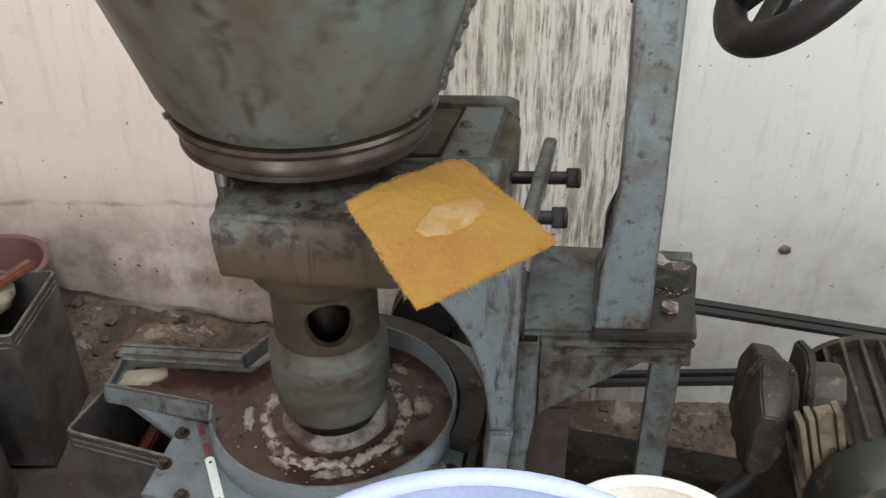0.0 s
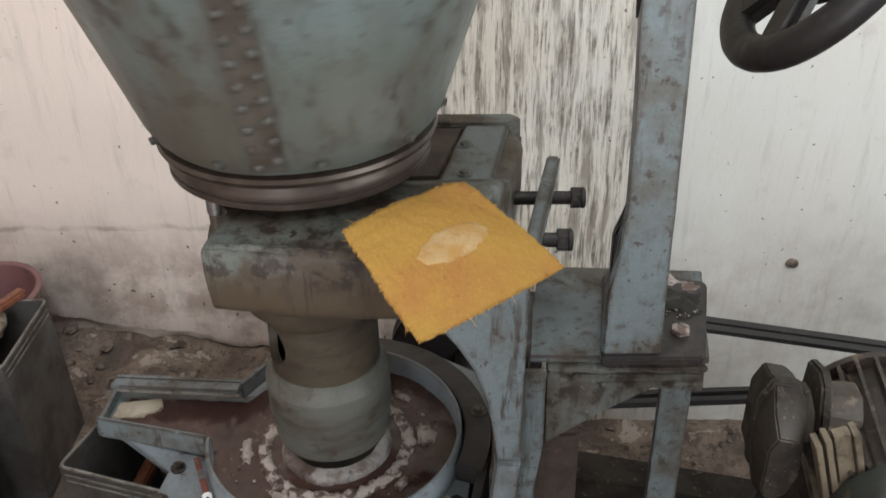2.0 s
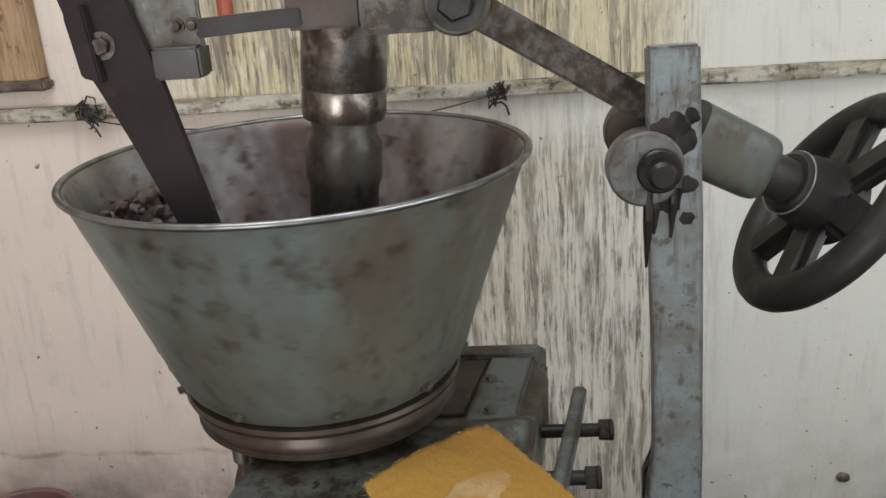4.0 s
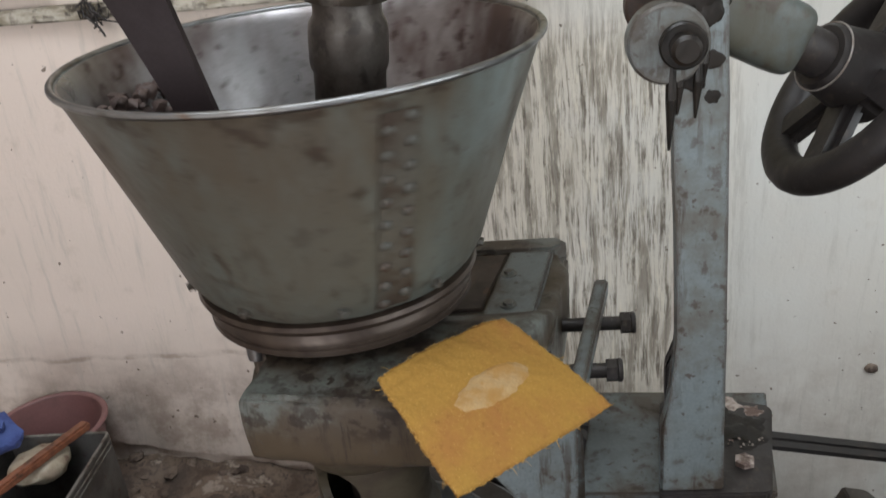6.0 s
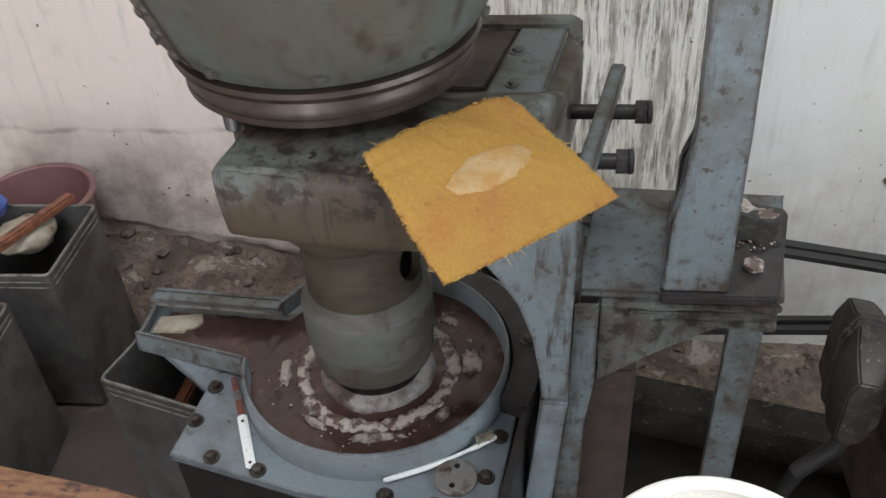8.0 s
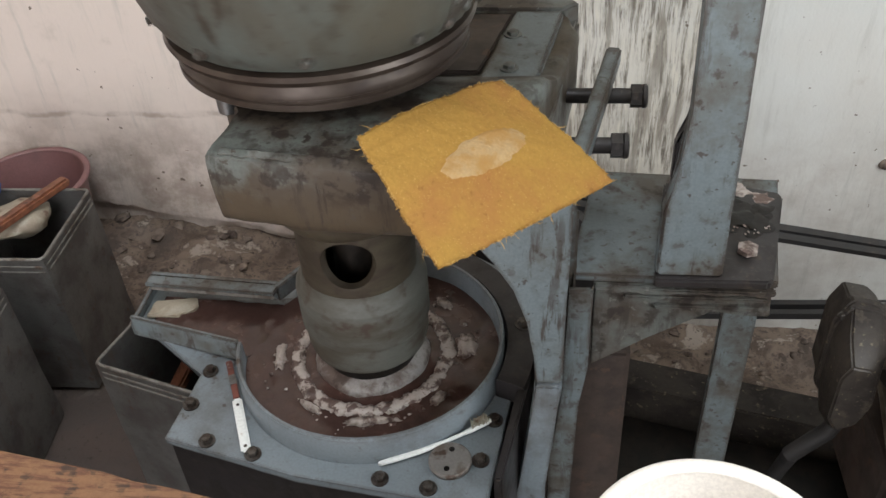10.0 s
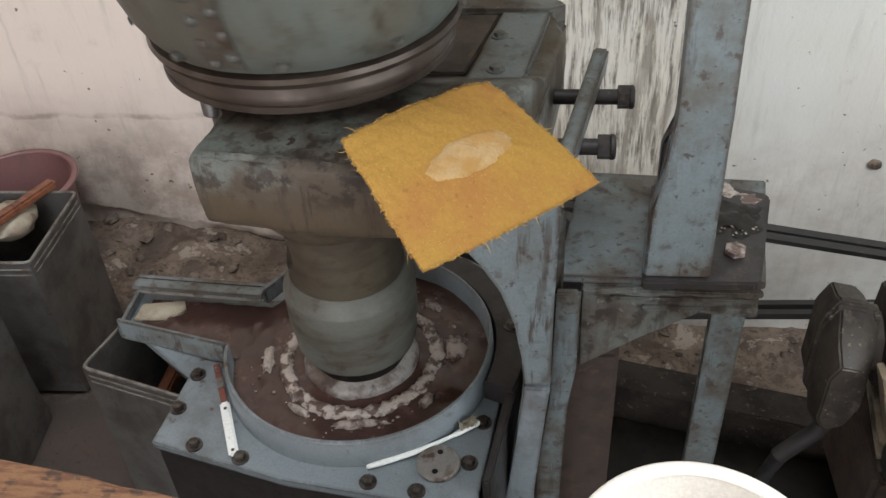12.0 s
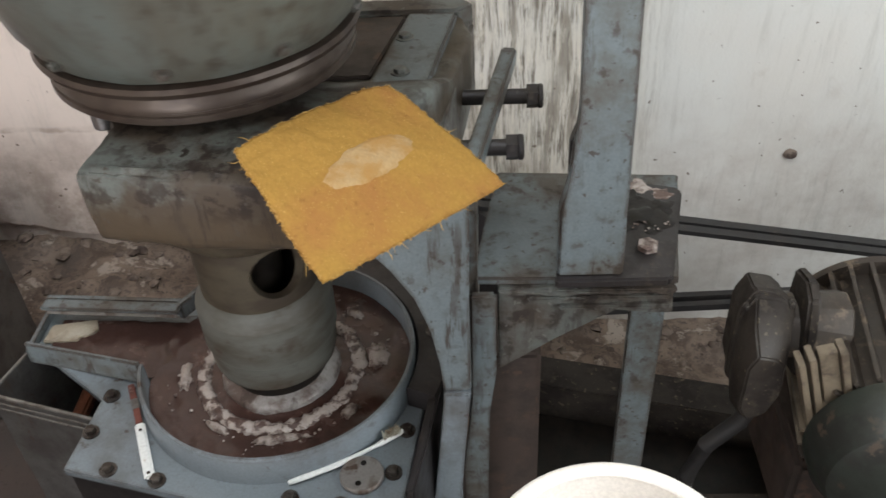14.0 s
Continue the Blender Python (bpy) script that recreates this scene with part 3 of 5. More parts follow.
def hopper():
    root = thing("hopper", (AX, AY, 0.96), "round grey-green riveted steel hopper, spinning on the mill", "hopper")
    out = [(0.177, 1.003), (0.187, 1.014), (0.199, 1.035), (0.214, 1.08), (0.249, 1.18), (0.282, 1.272), (0.2865, 1.283)]
    bm = B()
    prof = out + [(0.2905, 1.289), (0.2855, 1.289)] + [(r - 0.004, z) for r, z in out[::-1]]
    lathe(bm, prof, AXIS, 96, True)
    roughen(bm, 0.0012, 22)
    part("shell", bm, HOPPER, root)
    bm = B()
    lathe(bm, [(r - 0.0055, z) for r, z in out] + [(0.2848, 1.2885), (0.2828, 1.2885)] + [(r - 0.0075, z) for r, z in out[::-1]], AXIS, 96, True)
    part("lining", bm, HOPPER_IN, root, "bright scoured steel inside of the hopper")
    bm = B()
    prof = [(0.2905 + 0.0045 * math.cos(a), 1.290 + 0.0042 * math.sin(a)) for a in np.linspace(0, 2 * math.pi, 12, endpoint=False)]
    lathe(bm, prof, AXIS, 96, True)
    part("rim", bm, RIM, root, "rolled bright steel rim")
    bm = B()
    lathe(bm, [(0.145, 0.954), (0.1745, 0.954), (0.1765, 0.956), (0.1765, 0.963), (0.1740, 0.9645), (0.1740, 0.9670), (0.1765, 0.9685), (0.1765, 0.976), (0.1735, 0.981), (0.1735, 0.985), (0.1840, 0.989), (0.1868, 0.995), (0.1840, 1.000), (0.1760, 1.002), (0.145, 1.002)],
          AXIS, 96, True)
    part("base_ring", bm, RING, root, "oily rusted double-lipped turning ring")

    def r_at(z):
        for (r0, z0), (r1, z1) in zip(out, out[1:]):
            if z0 <= z <= z1:
                return r0 + (r1 - r0) * (z - z0) / (z1 - z0)
        return out[-1][0]

    # two lapped seams, each with a double row of rivets
    for seam in (0, 180):
        bm = B()
        zs = np.linspace(1.012, 1.268, 12)
        for z0, z1 in zip(zs, zs[1:]):
            quad = []
            for dz, z in ((0, z0), (0, z1)):
                for s in (-1, 1):
                    for off in (0.0002, 0.0026):
                        a = radians(seam) + s * 0.021 / r_at(z)
                        quad.append(bm.verts.new((AX + (r_at(z) + off) * math.cos(a), AY + (r_at(z) + off) * math.sin(a), z)))
            q = quad
            for f in ((0, 1, 5, 4), (2, 3, 7, 6), (1, 3, 7, 5)):
                bm.faces.new([q[k] for k in f])
        bmesh.ops.remove_doubles(bm, verts=bm.verts, dist=1e-5)
        part("seam_strip", bm, SEAM, root, "rust-stained riveted seam")
        for k in range(9):
            for s in (-1, 1):
                z = 1.026 + 0.0285 * k + 0.006 * s
                if z > 1.268:
                    continue
                a = radians(seam) + s * 0.0125 / r_at(z)
                n = Vector((math.cos(a), math.sin(a), -0.35)).normalized()
                p = Vector((AX + (r_at(z) + 0.002) * math.cos(a), AY + (r_at(z) + 0.002) * math.sin(a), z))
                bm = B()
                m = Matrix.Translation(p) @ n.to_track_quat("Z", "Y").to_matrix().to_4x4()
                lathe(bm, [(0.0072, 0), (0.0068, 0.0018), (0.0046, 0.0038), (0.0005, 0.0046)], m, 10)
                part("rivet", bm, RIVET, root)
    for k in range(10):
        a = radians(18 + 36 * k)
        z = 1.022
        p = Vector((AX + r_at(z) * math.cos(a), AY + r_at(z) * math.sin(a), z))
        bm = B()
        hexbolt(bm, p, (math.cos(a), math.sin(a), -0.2), 0.0055, 0.008)
        part("bolt", bm, RIVET, root)
    # seed paste that turns with the hopper
    bm = B()
    prof = [(0.002, 1.05), (0.10, 1.05), (0.17, 1.062), (0.205, 1.085), (0.21, 1.09)]
    lathe(bm, prof, AXIS, 60)
    roughen(bm, 0.012, 30)
    part("seed_paste", bm, MEAL, root, "crushed brown seed paste in the hopper")
    return root


HOP = hopper()


def column():
    root = thing("discharge_column", (AX, AY, 0.47), "oily turned steel column with side holes, spinning below the gearbox", "column")
    bm = B()
    segs = 72
    # the neck is pierced by two round side holes
    hole_z, hole_r, r = 0.660, 0.040, 0.085
    nz = 40
    rows = []
    for j in range(nz + 1):
        z = 0.735 + (0.572 - 0.735) * j / nz
        rows.append([])
        for i in range(segs * 2):
            a = 2 * math.pi * i / (segs * 2)
            rows[-1].append((a, z))
    vs = {}

    def vert(i, j, rr):
        key = (i % (segs * 2), j, rr)
        if key not in vs:
            a, z = rows[j][i % (segs * 2)]
            for c in (0, math.pi):
                d = (a - c + math.pi) % (2 * math.pi) - math.pi
                dx, dz = d * r, z - hole_z
                q = math.hypot(dx, dz)
                if abs(q - hole_r) < 0.0042 and q > 0:
                    a, z = c + dx / q * hole_r / r, hole_z + dz / q * hole_r
            vs[key] = bm.verts.new((AX + rr * math.cos(a), AY + rr * math.sin(a), z))
        return vs[key]

    def is_open(i, j):
        a, z = 2 * math.pi * (i + 0.5) / (segs * 2), 0.735 + (0.572 - 0.735) * (j + 0.5) / nz
        return any(math.hypot(((a - c + math.pi) % (2 * math.pi) - math.pi) * r, z - hole_z) < hole_r - 0.001 for c in (0, math.pi))

    for i in range(segs * 2):
        for j in range(nz):
            if is_open(i, j):
                continue
            for rr in (r, r - 0.013):
                bm.faces.new((vert(i, j, rr), vert(i + 1, j, rr), vert(i + 1, j + 1, rr), vert(i, j + 1, rr)))
            for di, dj, p, q in ((1, 0, (i + 1, j), (i + 1, j + 1)), (-1, 0, (i, j), (i, j + 1)), (0, 1, (i, j + 1), (i + 1, j + 1)), (0, -1, (i, j), (i + 1, j))):
                if 0 <= j + dj < nz and is_open(i + di, j + dj):
                    bm.faces.new((vert(*p, r), vert(*q, r), vert(*q, r - 0.013), vert(*p, r - 0.013)))
    part("neck", bm, NECK, root, "brown oil-stained neck with side holes", angle=50)
    # black core: the shade inside the neck's holes is put into its colour
    bm = B()
    lathe(bm, [(0.001, 0.735), (0.036, 0.735), (0.036, 0.56), (0.001, 0.56)], AXIS, 32)
    part("inner_shaft", bm, GREASE_AND_SHADE, root)
    bm = B()
    lathe(bm, [(0.072, 0.600), (0.0855, 0.602), (0.0875, 0.594), (0.0930, 0.583), (0.0975, 0.577), (0.0985, 0.573), (0.0985, 0.509), (0.0970, 0.504), (0.0950, 0.502), (0.0940, 0.470), (0.0905, 0.456), (0.081, 0.450), (0.066, 0.450)],
          AXIS, 80, True)
    part("collar", bm, COLUMN, root, "grey stepped collar wet with oil", angle=24)
    # added core, its black puts the shaded gap under the collar into colour
    bm = B()
    lathe(bm, [(0.03, 0.482), (0.074, 0.482), (0.074, 0.405), (0.03, 0.405)], AXIS, 48)
    part("gap_core", bm, GREASE_AND_SHADE, root, "black core standing in for the shaded gap below the collar")
    return root


COL = column()


def gearbox():
    root = thing("gearbox_housing", (AX, AY, 0.70), "greasy grey-green cast gearbox housing under the hopper", "gearbox")
    plan = [(-0.252, 0.972), (-0.165, 0.956), (-0.07, 0.944), (0.0, 0.953), (0.058, 1.06), (0.100, 1.13), (0.143, 1.36), (0.128, 1.43), (0.017, 1.437), (-0.30, 1.43), (-0.30, 1.16), (-0.243, 1.055)]
    # one casting: flat top falling away to the rear, upright sides, rounded belly
    pts = []
    for (x0, y0), (x1, y1) in zip(plan, plan[1:] + plan[:1]):
        k = max(1, round(math.hypot(x1 - x0, y1 - y0) / 0.012))
        pts += [(x0 + (x1 - x0) * i / k, y0 + (y1 - y0) * i / k) for i in range(k)]

    def drop(y):
        u = min(1.0, max(0.0, (y - 1.12) / 0.13))
        return 0.048 * u * u * (3 - 2 * u)

    bm = B()
    rings = []
    for z, k in ((0.9355, 0.0), (0.9358, 0.5), (0.9355, 0.9), (0.9350, 0.975), (0.9315, 0.996), (0.925, 1.002), (0.900, 1.002), (0.878, 1.0), (0.864, 0.998), (0.855, 0.994), (0.848, 0.984), (0.842, 0.962), (0.838, 0.92), (0.835, 0.84), (0.832, 0.72), (0.830, 0.55)):
        ring = []
        for x, y in pts:
            px, py = AX + (x - AX) * k, AY + 0.05 + (y - AY - 0.05) * k
            ring.append(bm.verts.new((px, py, z - drop(py))))
        rings.append(ring)
    n = len(pts)
    for p, q in zip(rings, rings[1:]):
        for i in range(n):
            j = (i + 1) % n
            bm.faces.new((p[i], p[j], q[j], q[i]))
    bm.faces.new(rings[-1])
    bmesh.ops.remove_doubles(bm, verts=bm.verts, dist=1e-5)
    roughen(bm, 0.0035, 22)
    roughen(bm, 0.0012, 75, 4.0)
    part("body", bm, HOUSING, root, angle=42)
    # ragged lip of thick paint along the front edge of the top
    bm = B()
    rows = []
    for i in range(61):
        u = i / 60
        x, y = -0.238 + 0.236 * u, 0.976 - 0.034 * u + 0.012 * max(0.0, u - 0.8)
        w = 0.0035 + 0.005 * max(0.0, noise.noise(Vector((u * 14, 2.0, 0)))) + 0.002 * noise.noise(Vector((u * 40, 5.0, 0)))
        h = 0.0022 + 0.0035 * abs(noise.noise(Vector((u * 19, 8.0, 0))))
        rows.append([bm.verts.new((x, y + 0.012, 0.9345)), bm.verts.new((x, y + 0.002, 0.9362 + h)), bm.verts.new((x, y - w, 0.9340 + h * 0.4)), bm.verts.new((x, y - w * 0.6, 0.9290)), bm.verts.new((x, y + 0.006, 0.9250))])
    for p, q in zip(rows, rows[1:]):
        for i in range(5):
            bm.faces.new((p[i], p[(i + 1) % 5], q[(i + 1) % 5], q[i]))
    bm.faces.new(rows[0]), bm.faces.new(rows[-1])
    part("paint_lip", bm, HOUSING, root, "ragged lip of thick paint on the casting edge", angle=60)
    bm = B()
    lathe(bm, [(0.06, 0.838), (0.146, 0.838), (0.144, 0.815), (0.137, 0.786), (0.131, 0.779), (0.123, 0.752), (0.109, 0.728), (0.095, 0.711), (0.087, 0.704), (0.083, 0.704)], AXIS, 64)
    roughen(bm, 0.002, 30)
    part("boss", bm, BOSS, root, "oil-stained round boss")
    bm = B()
    lathe(bm, [(0.10, 0.93), (0.142, 0.932), (0.142, 0.940), (0.134, 0.944), (0.134, 0.9505), (0.10, 0.9505)], AXIS, 64, True)
    part("bearing_seat", bm, RING, root)
    bm = B()
    prism(bm, [(0.012, 1.175), (0.084, 1.165), (0.123, 1.405), (0.055, 1.408)], "z", 0.882, 0.8970, 0.003)
    cut(bm, 0.03)
    roughen(bm, 0.0015, 40)
    part("cover_strip", bm, PAINT, root, "lighter blue cover strip")
    bm = B()
    prism(bm, [(-0.20, 1.235), (0.016, 1.235), (0.052, 1.4065), (-0.20, 1.4065)], "z", 0.880, 0.8935, 0.002)
    cut(bm, 0.04)
    roughen(bm, 0.001, 35)
    part("top_cover", bm, BROWN, root, "dark oily cover plate of the arm")
    bm = B()
    prism(bm, [(-0.19, 1.409), (0.122, 1.409), (0.146, 1.432), (0.130, 1.452), (-0.19, 1.452)], "z", 0.80, 0.8990, 0.005)
    cut(bm, 0.03)
    roughen(bm, 0.002, 30)
    part("rear_rail", bm, CAST, root)
    bm = B()
    rod(bm, (-0.262, 1.085, 0.92), (-0.262, 1.085, 0.962), 0.012, segs=20, bevel=0.002)
    part("pin", bm, RIM, root)
    for i, (y, z) in enumerate(((1.30, 0.822), (1.175, 0.822))):
        bm = B()
        end = 0.237 if i == 0 else 0.206
        rod(bm, (0.09, y, z), (end - 0.022, y, z), 0.0105, segs=16)
        hexbolt(bm, (end - 0.026, y, z), (1, 0, 0), 0.0165, 0.02, False)
        rod(bm, (end - 0.008, y, z), (end, y, z), 0.0165, segs=16, bevel=0.002)
        part("clamp_bolt", bm, DARK, root)
    bm = B()
    bar(bm, (0.133, 1.06, 0.838), (0.194, 1.375, 0.846), 0.021, 0.024, 0.003)
    part("clamp_bar", bm, PAINT, root, "flat blue-grey clamp bar")
    bm = B()
    box(bm, 0.02, 0.112, 1.10, 1.40, 0.72, 0.866, 0.006)
    part("side_web", bm, PAINT, root)
    bm = B()
    prism(bm, [(0.085, 1.150), (0.110, 1.150), (0.146, 1.428), (0.125, 1.432)], "z", 0.76, 0.874, 0.005)
    cut(bm, 0.03)
    roughen(bm, 0.002, 35, 3)
    part("side_ledge", bm, CAST, root, "greasy stepped ledge along the arm")
    for y in (1.235, 1.33):
        bm = B()
        hexbolt(bm, (0.055, y, 0.8970), (0, 0, 1), 0.008, 0.007)
        part("cover_bolt", bm, CAST, root)
    return root


gearbox()


def frame_column():
    root = thing("frame_column", (0.115, 1.12, -0.27), "blue-painted steel frame column with arched shoulder", "machine frame")
    shape = [(0.140, 0.86), (-0.03, 0.86), (-0.022, 0.805), (0.012, 0.775), (0.045, 0.737), (0.068, 0.690), (0.085, 0.635), (0.094, 0.575), (0.0965, 0.521), (0.1335, 0.521), (0.1345, 0.66)]
    bm = B()
    prism(bm, shape, "y", 1.046, 1.074, 0.003)
    part("front_plate", bm, PAINT_LIGHT, root)
    bm = B()
    prism(bm, [(0.0965, 0.519), (0.094, 0.47), (0.086, 0.40), (0.076, 0.31), (0.066, 0.24), (0.066, -0.27), (0.112, -0.27), (0.114, 0.30), (0.1265, 0.45), (0.1335, 0.519)], "y", 1.042, 1.074, 0.003)
    part("foot_plate", bm, PLATE, root, "paler worn lower plate")
    # the web takes a darker blue than the front plate
    bm = B()
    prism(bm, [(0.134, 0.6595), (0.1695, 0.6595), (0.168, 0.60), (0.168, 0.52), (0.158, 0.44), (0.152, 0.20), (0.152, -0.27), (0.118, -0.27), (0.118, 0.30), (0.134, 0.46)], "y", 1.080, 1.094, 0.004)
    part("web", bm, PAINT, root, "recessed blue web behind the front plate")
    bm = B()
    prism(bm, [(1.0785, 0.80), (1.11, 0.74), (1.34, 0.655), (1.16, 0.50), (1.14, -0.27), (1.0965, -0.27), (1.0965, 0.66), (1.0785, 0.70)], "x", 0.128, 0.146, 0.003)
    part("side_plate", bm, PAINT, root)
    bm = B()
    box(bm, 0.146, 0.235, 1.16, 1.30, 0.10, 0.47, 0.006)
    part("gear_cover", bm, BROWN, root, "rusty brown cover box behind the column")
    return root


frame_column()


def bracket():
    root = thing("post_bracket", (0.28, 1.2, 0.62), "blue-grey steel bracket arm carrying the upright post", "bracket")
    bm = B()
    prism(bm, [(0.1365, 1.102), (0.399, 1.097), (0.438, 1.325), (0.176, 1.342)], "z", 0.660, 0.672, 0.002)
    cut(bm, 0.04)
    roughen(bm, 0.0012, 40)
    part("top_plate", bm, PAINT, root)
    bm = B()
    prism(bm, [(0.170, 0.6595), (0.396, 0.6595), (0.400, 0.604), (0.372, 0.606), (0.325, 0.614), (0.25, 0.562), (0.172, 0.500)], "y", 1.104, 1.114, 0.002)
    cut(bm, 0.04)
    roughen(bm, 0.0015, 40)
    part("gusset", bm, CAST, root, "dirty grey gusset plate")
    bm = B()
    prism(bm, [(0.242, 1.076), (0.382, 1.078), (0.389, 1.084), (0.431, 1.262), (0.426, 1.272), (0.36, 1.292), (0.272, 1.292)], "z", 0.6735, 0.6875, 0.003)
    part("foot_plate", bm, DARK, root, "black greasy foot plate")
    # layers of caked dirt along the front edge
    for k, (x0, x1, z, h, d) in enumerate(((0.172, 0.400, 0.651, 0.008, 0.010), (0.21, 0.392, 0.637, 0.006, 0.007), (0.25, 0.398, 0.622, 0.007, 0.008))):
        bm = B()
        box(bm, x0, x1, 1.104 - d, 1.106, z - h / 2, z + h / 2, 0.002)
        cut(bm, 0.012)
        roughen(bm, 0.004, 55, k * 3.0)
        part("dirt_ridge", bm, CAST, root, "caked ridge of oily dirt", angle=60)
    bm = B()
    hexbolt(bm, (0.364, 1.136, 0.6875), (0, 0, 1), 0.014, 0.010, False)
    part("bolt", bm, SPLASH, root, "bolt head smeared pale")
    bm = B()
    rnd = random.Random(2)
    for i, (x, y, r) in enumerate(((0.362, 1.215, 0.030), (0.385, 1.20, 0.020), (0.352, 1.250, 0.020), (0.378, 1.178, 0.012), (0.395, 1.225, 0.016), (0.345, 1.19, 0.014))):
        lump(bm, (x, y, 0.6875), r, i, 0.10, 3, 0.8)
    tagged(part("grease", bm, GREASE_AND_SHADE, root, "black lumps of grease"), kind="stuff")
    bm = B()
    for i, (x, y, r) in enumerate(((0.345, 1.262, 0.018), (0.372, 1.276, 0.015), (0.402, 1.256, 0.012))):
        lump(bm, (x, y, 0.6875), r, i + 40, 0.035, 3, 0.9)
    for i in range(16):
        lump(bm, (0.350 + 0.05 * rnd.random(), 1.168 + 0.022 * rnd.random(), 0.690), 0.0008 + 0.0014 * rnd.random(), i + 60, 0.6, 1, 0.6)
    tagged(part("paste_smear", bm, SPLASH, root, "pale flecks and smears on the grease"), kind="stuff")
    bm = B()
    box(bm, 0.374, 0.427, 1.24, 1.252, -0.27, 0.6595, 0.002)
    part("strut", bm, PAINT, root, "flat blue strut down to the base")
    return root


bracket()


def post():
    root = thing("upright_post", (0.285, 1.11, 0.688), "chipped blue-painted steel post with a forked top", "post")
    bm = B()
    prism(bm, [(0.245, 0.688), (0.3265, 0.688), (0.3235, 0.80), (0.3215, 0.92), (0.3185, 1.04), (0.314, 1.22), (0.306, 1.415), (0.2495, 1.415), (0.254, 1.21), (0.2585, 1.10), (0.261, 1.03), (0.2625, 0.92), (0.2595, 0.845), (0.245, 0.79)], "y", 1.084, 1.108, 0.003)
    cut(bm, 0.05)
    roughen(bm, 0.0008, 45)
    part("front_bar", bm, PAINT_LIGHT, root)
    # rear bar and rear ear are coloured darker than the blue front bar
    bm = B()
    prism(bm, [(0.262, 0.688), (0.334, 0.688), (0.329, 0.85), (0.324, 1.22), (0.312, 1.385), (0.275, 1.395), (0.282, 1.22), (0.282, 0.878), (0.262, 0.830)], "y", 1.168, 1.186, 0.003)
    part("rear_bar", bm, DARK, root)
    bm = B()
    rod(bm, (0.249, 1.078, 1.282), (0.249, 1.110, 1.282), 0.043, segs=40, bevel=0.003)
    part("ear", bm, PAINT, root)
    bm = B()
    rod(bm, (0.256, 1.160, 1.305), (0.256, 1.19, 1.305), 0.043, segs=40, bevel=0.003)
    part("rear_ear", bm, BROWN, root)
    bm = B()
    rod(bm, (0.263, 1.080, 1.281), (0.263, 1.070, 1.281), 0.025, segs=28, bevel=0.002)
    rod(bm, (0.263, 1.071, 1.281), (0.263, 1.048, 1.281), 0.016, segs=24, bevel=0.004)
    part("pivot_bolt", bm, GREASE_AND_SHADE, root, "black greasy pivot bolt")
    for x, z0, z1, w in ((0.2535, 1.262, 1.165, 0.0065), (0.262, 1.258, 1.205, 0.005), (0.281, 1.268, 1.200, 0.0055), (0.288, 1.275, 1.235, 0.004)):
        bm = B()
        tube(bm, [(x, 1.0835, z0), (x - 0.001, 1.0828, z0 * 0.6 + z1 * 0.4)], w, 10)
        rod(bm, (x - 0.001, 1.0828, z0 * 0.6 + z1 * 0.4), (x - 0.003, 1.0835, z1), w, 0.0015, 10)
        part("grease_run", bm, GREASE_AND_SHADE, root, "run of black grease")
    bm = B()
    for k, (x, z, r) in enumerate(((0.266, 1.324, 0.013), (0.283, 1.328, 0.016), (0.291, 1.310, 0.014), (0.298, 1.338, 0.009), (0.294, 1.262, 0.011), (0.274, 1.242, 0.013), (0.296, 1.222, 0.008))):
        lump(bm, (x, 1.084, z), r, k + 4, 1.0, 3, 0.4)
    for v in bm.verts:
        v.co.x = max(0.2535, min(v.co.x, 0.3085))
        v.co.y = 1.0838 + (v.co.y - 1.084) * 0.05
    tagged(part("grease_smear", bm, GREASE_AND_SHADE, root, "black grease smeared round the pivot"), kind="stuff")
    return root


post()

WHEEL = Vector((0.491, 1.198, 1.199))
P0 = Vector((0.3245, 1.136, 1.297))                   # where the tension screw crosses the post
D = (WHEEL - P0).normalized()
FACE = Vector((0.790, 0.013, -0.613))          # the handwheel sits a little askew


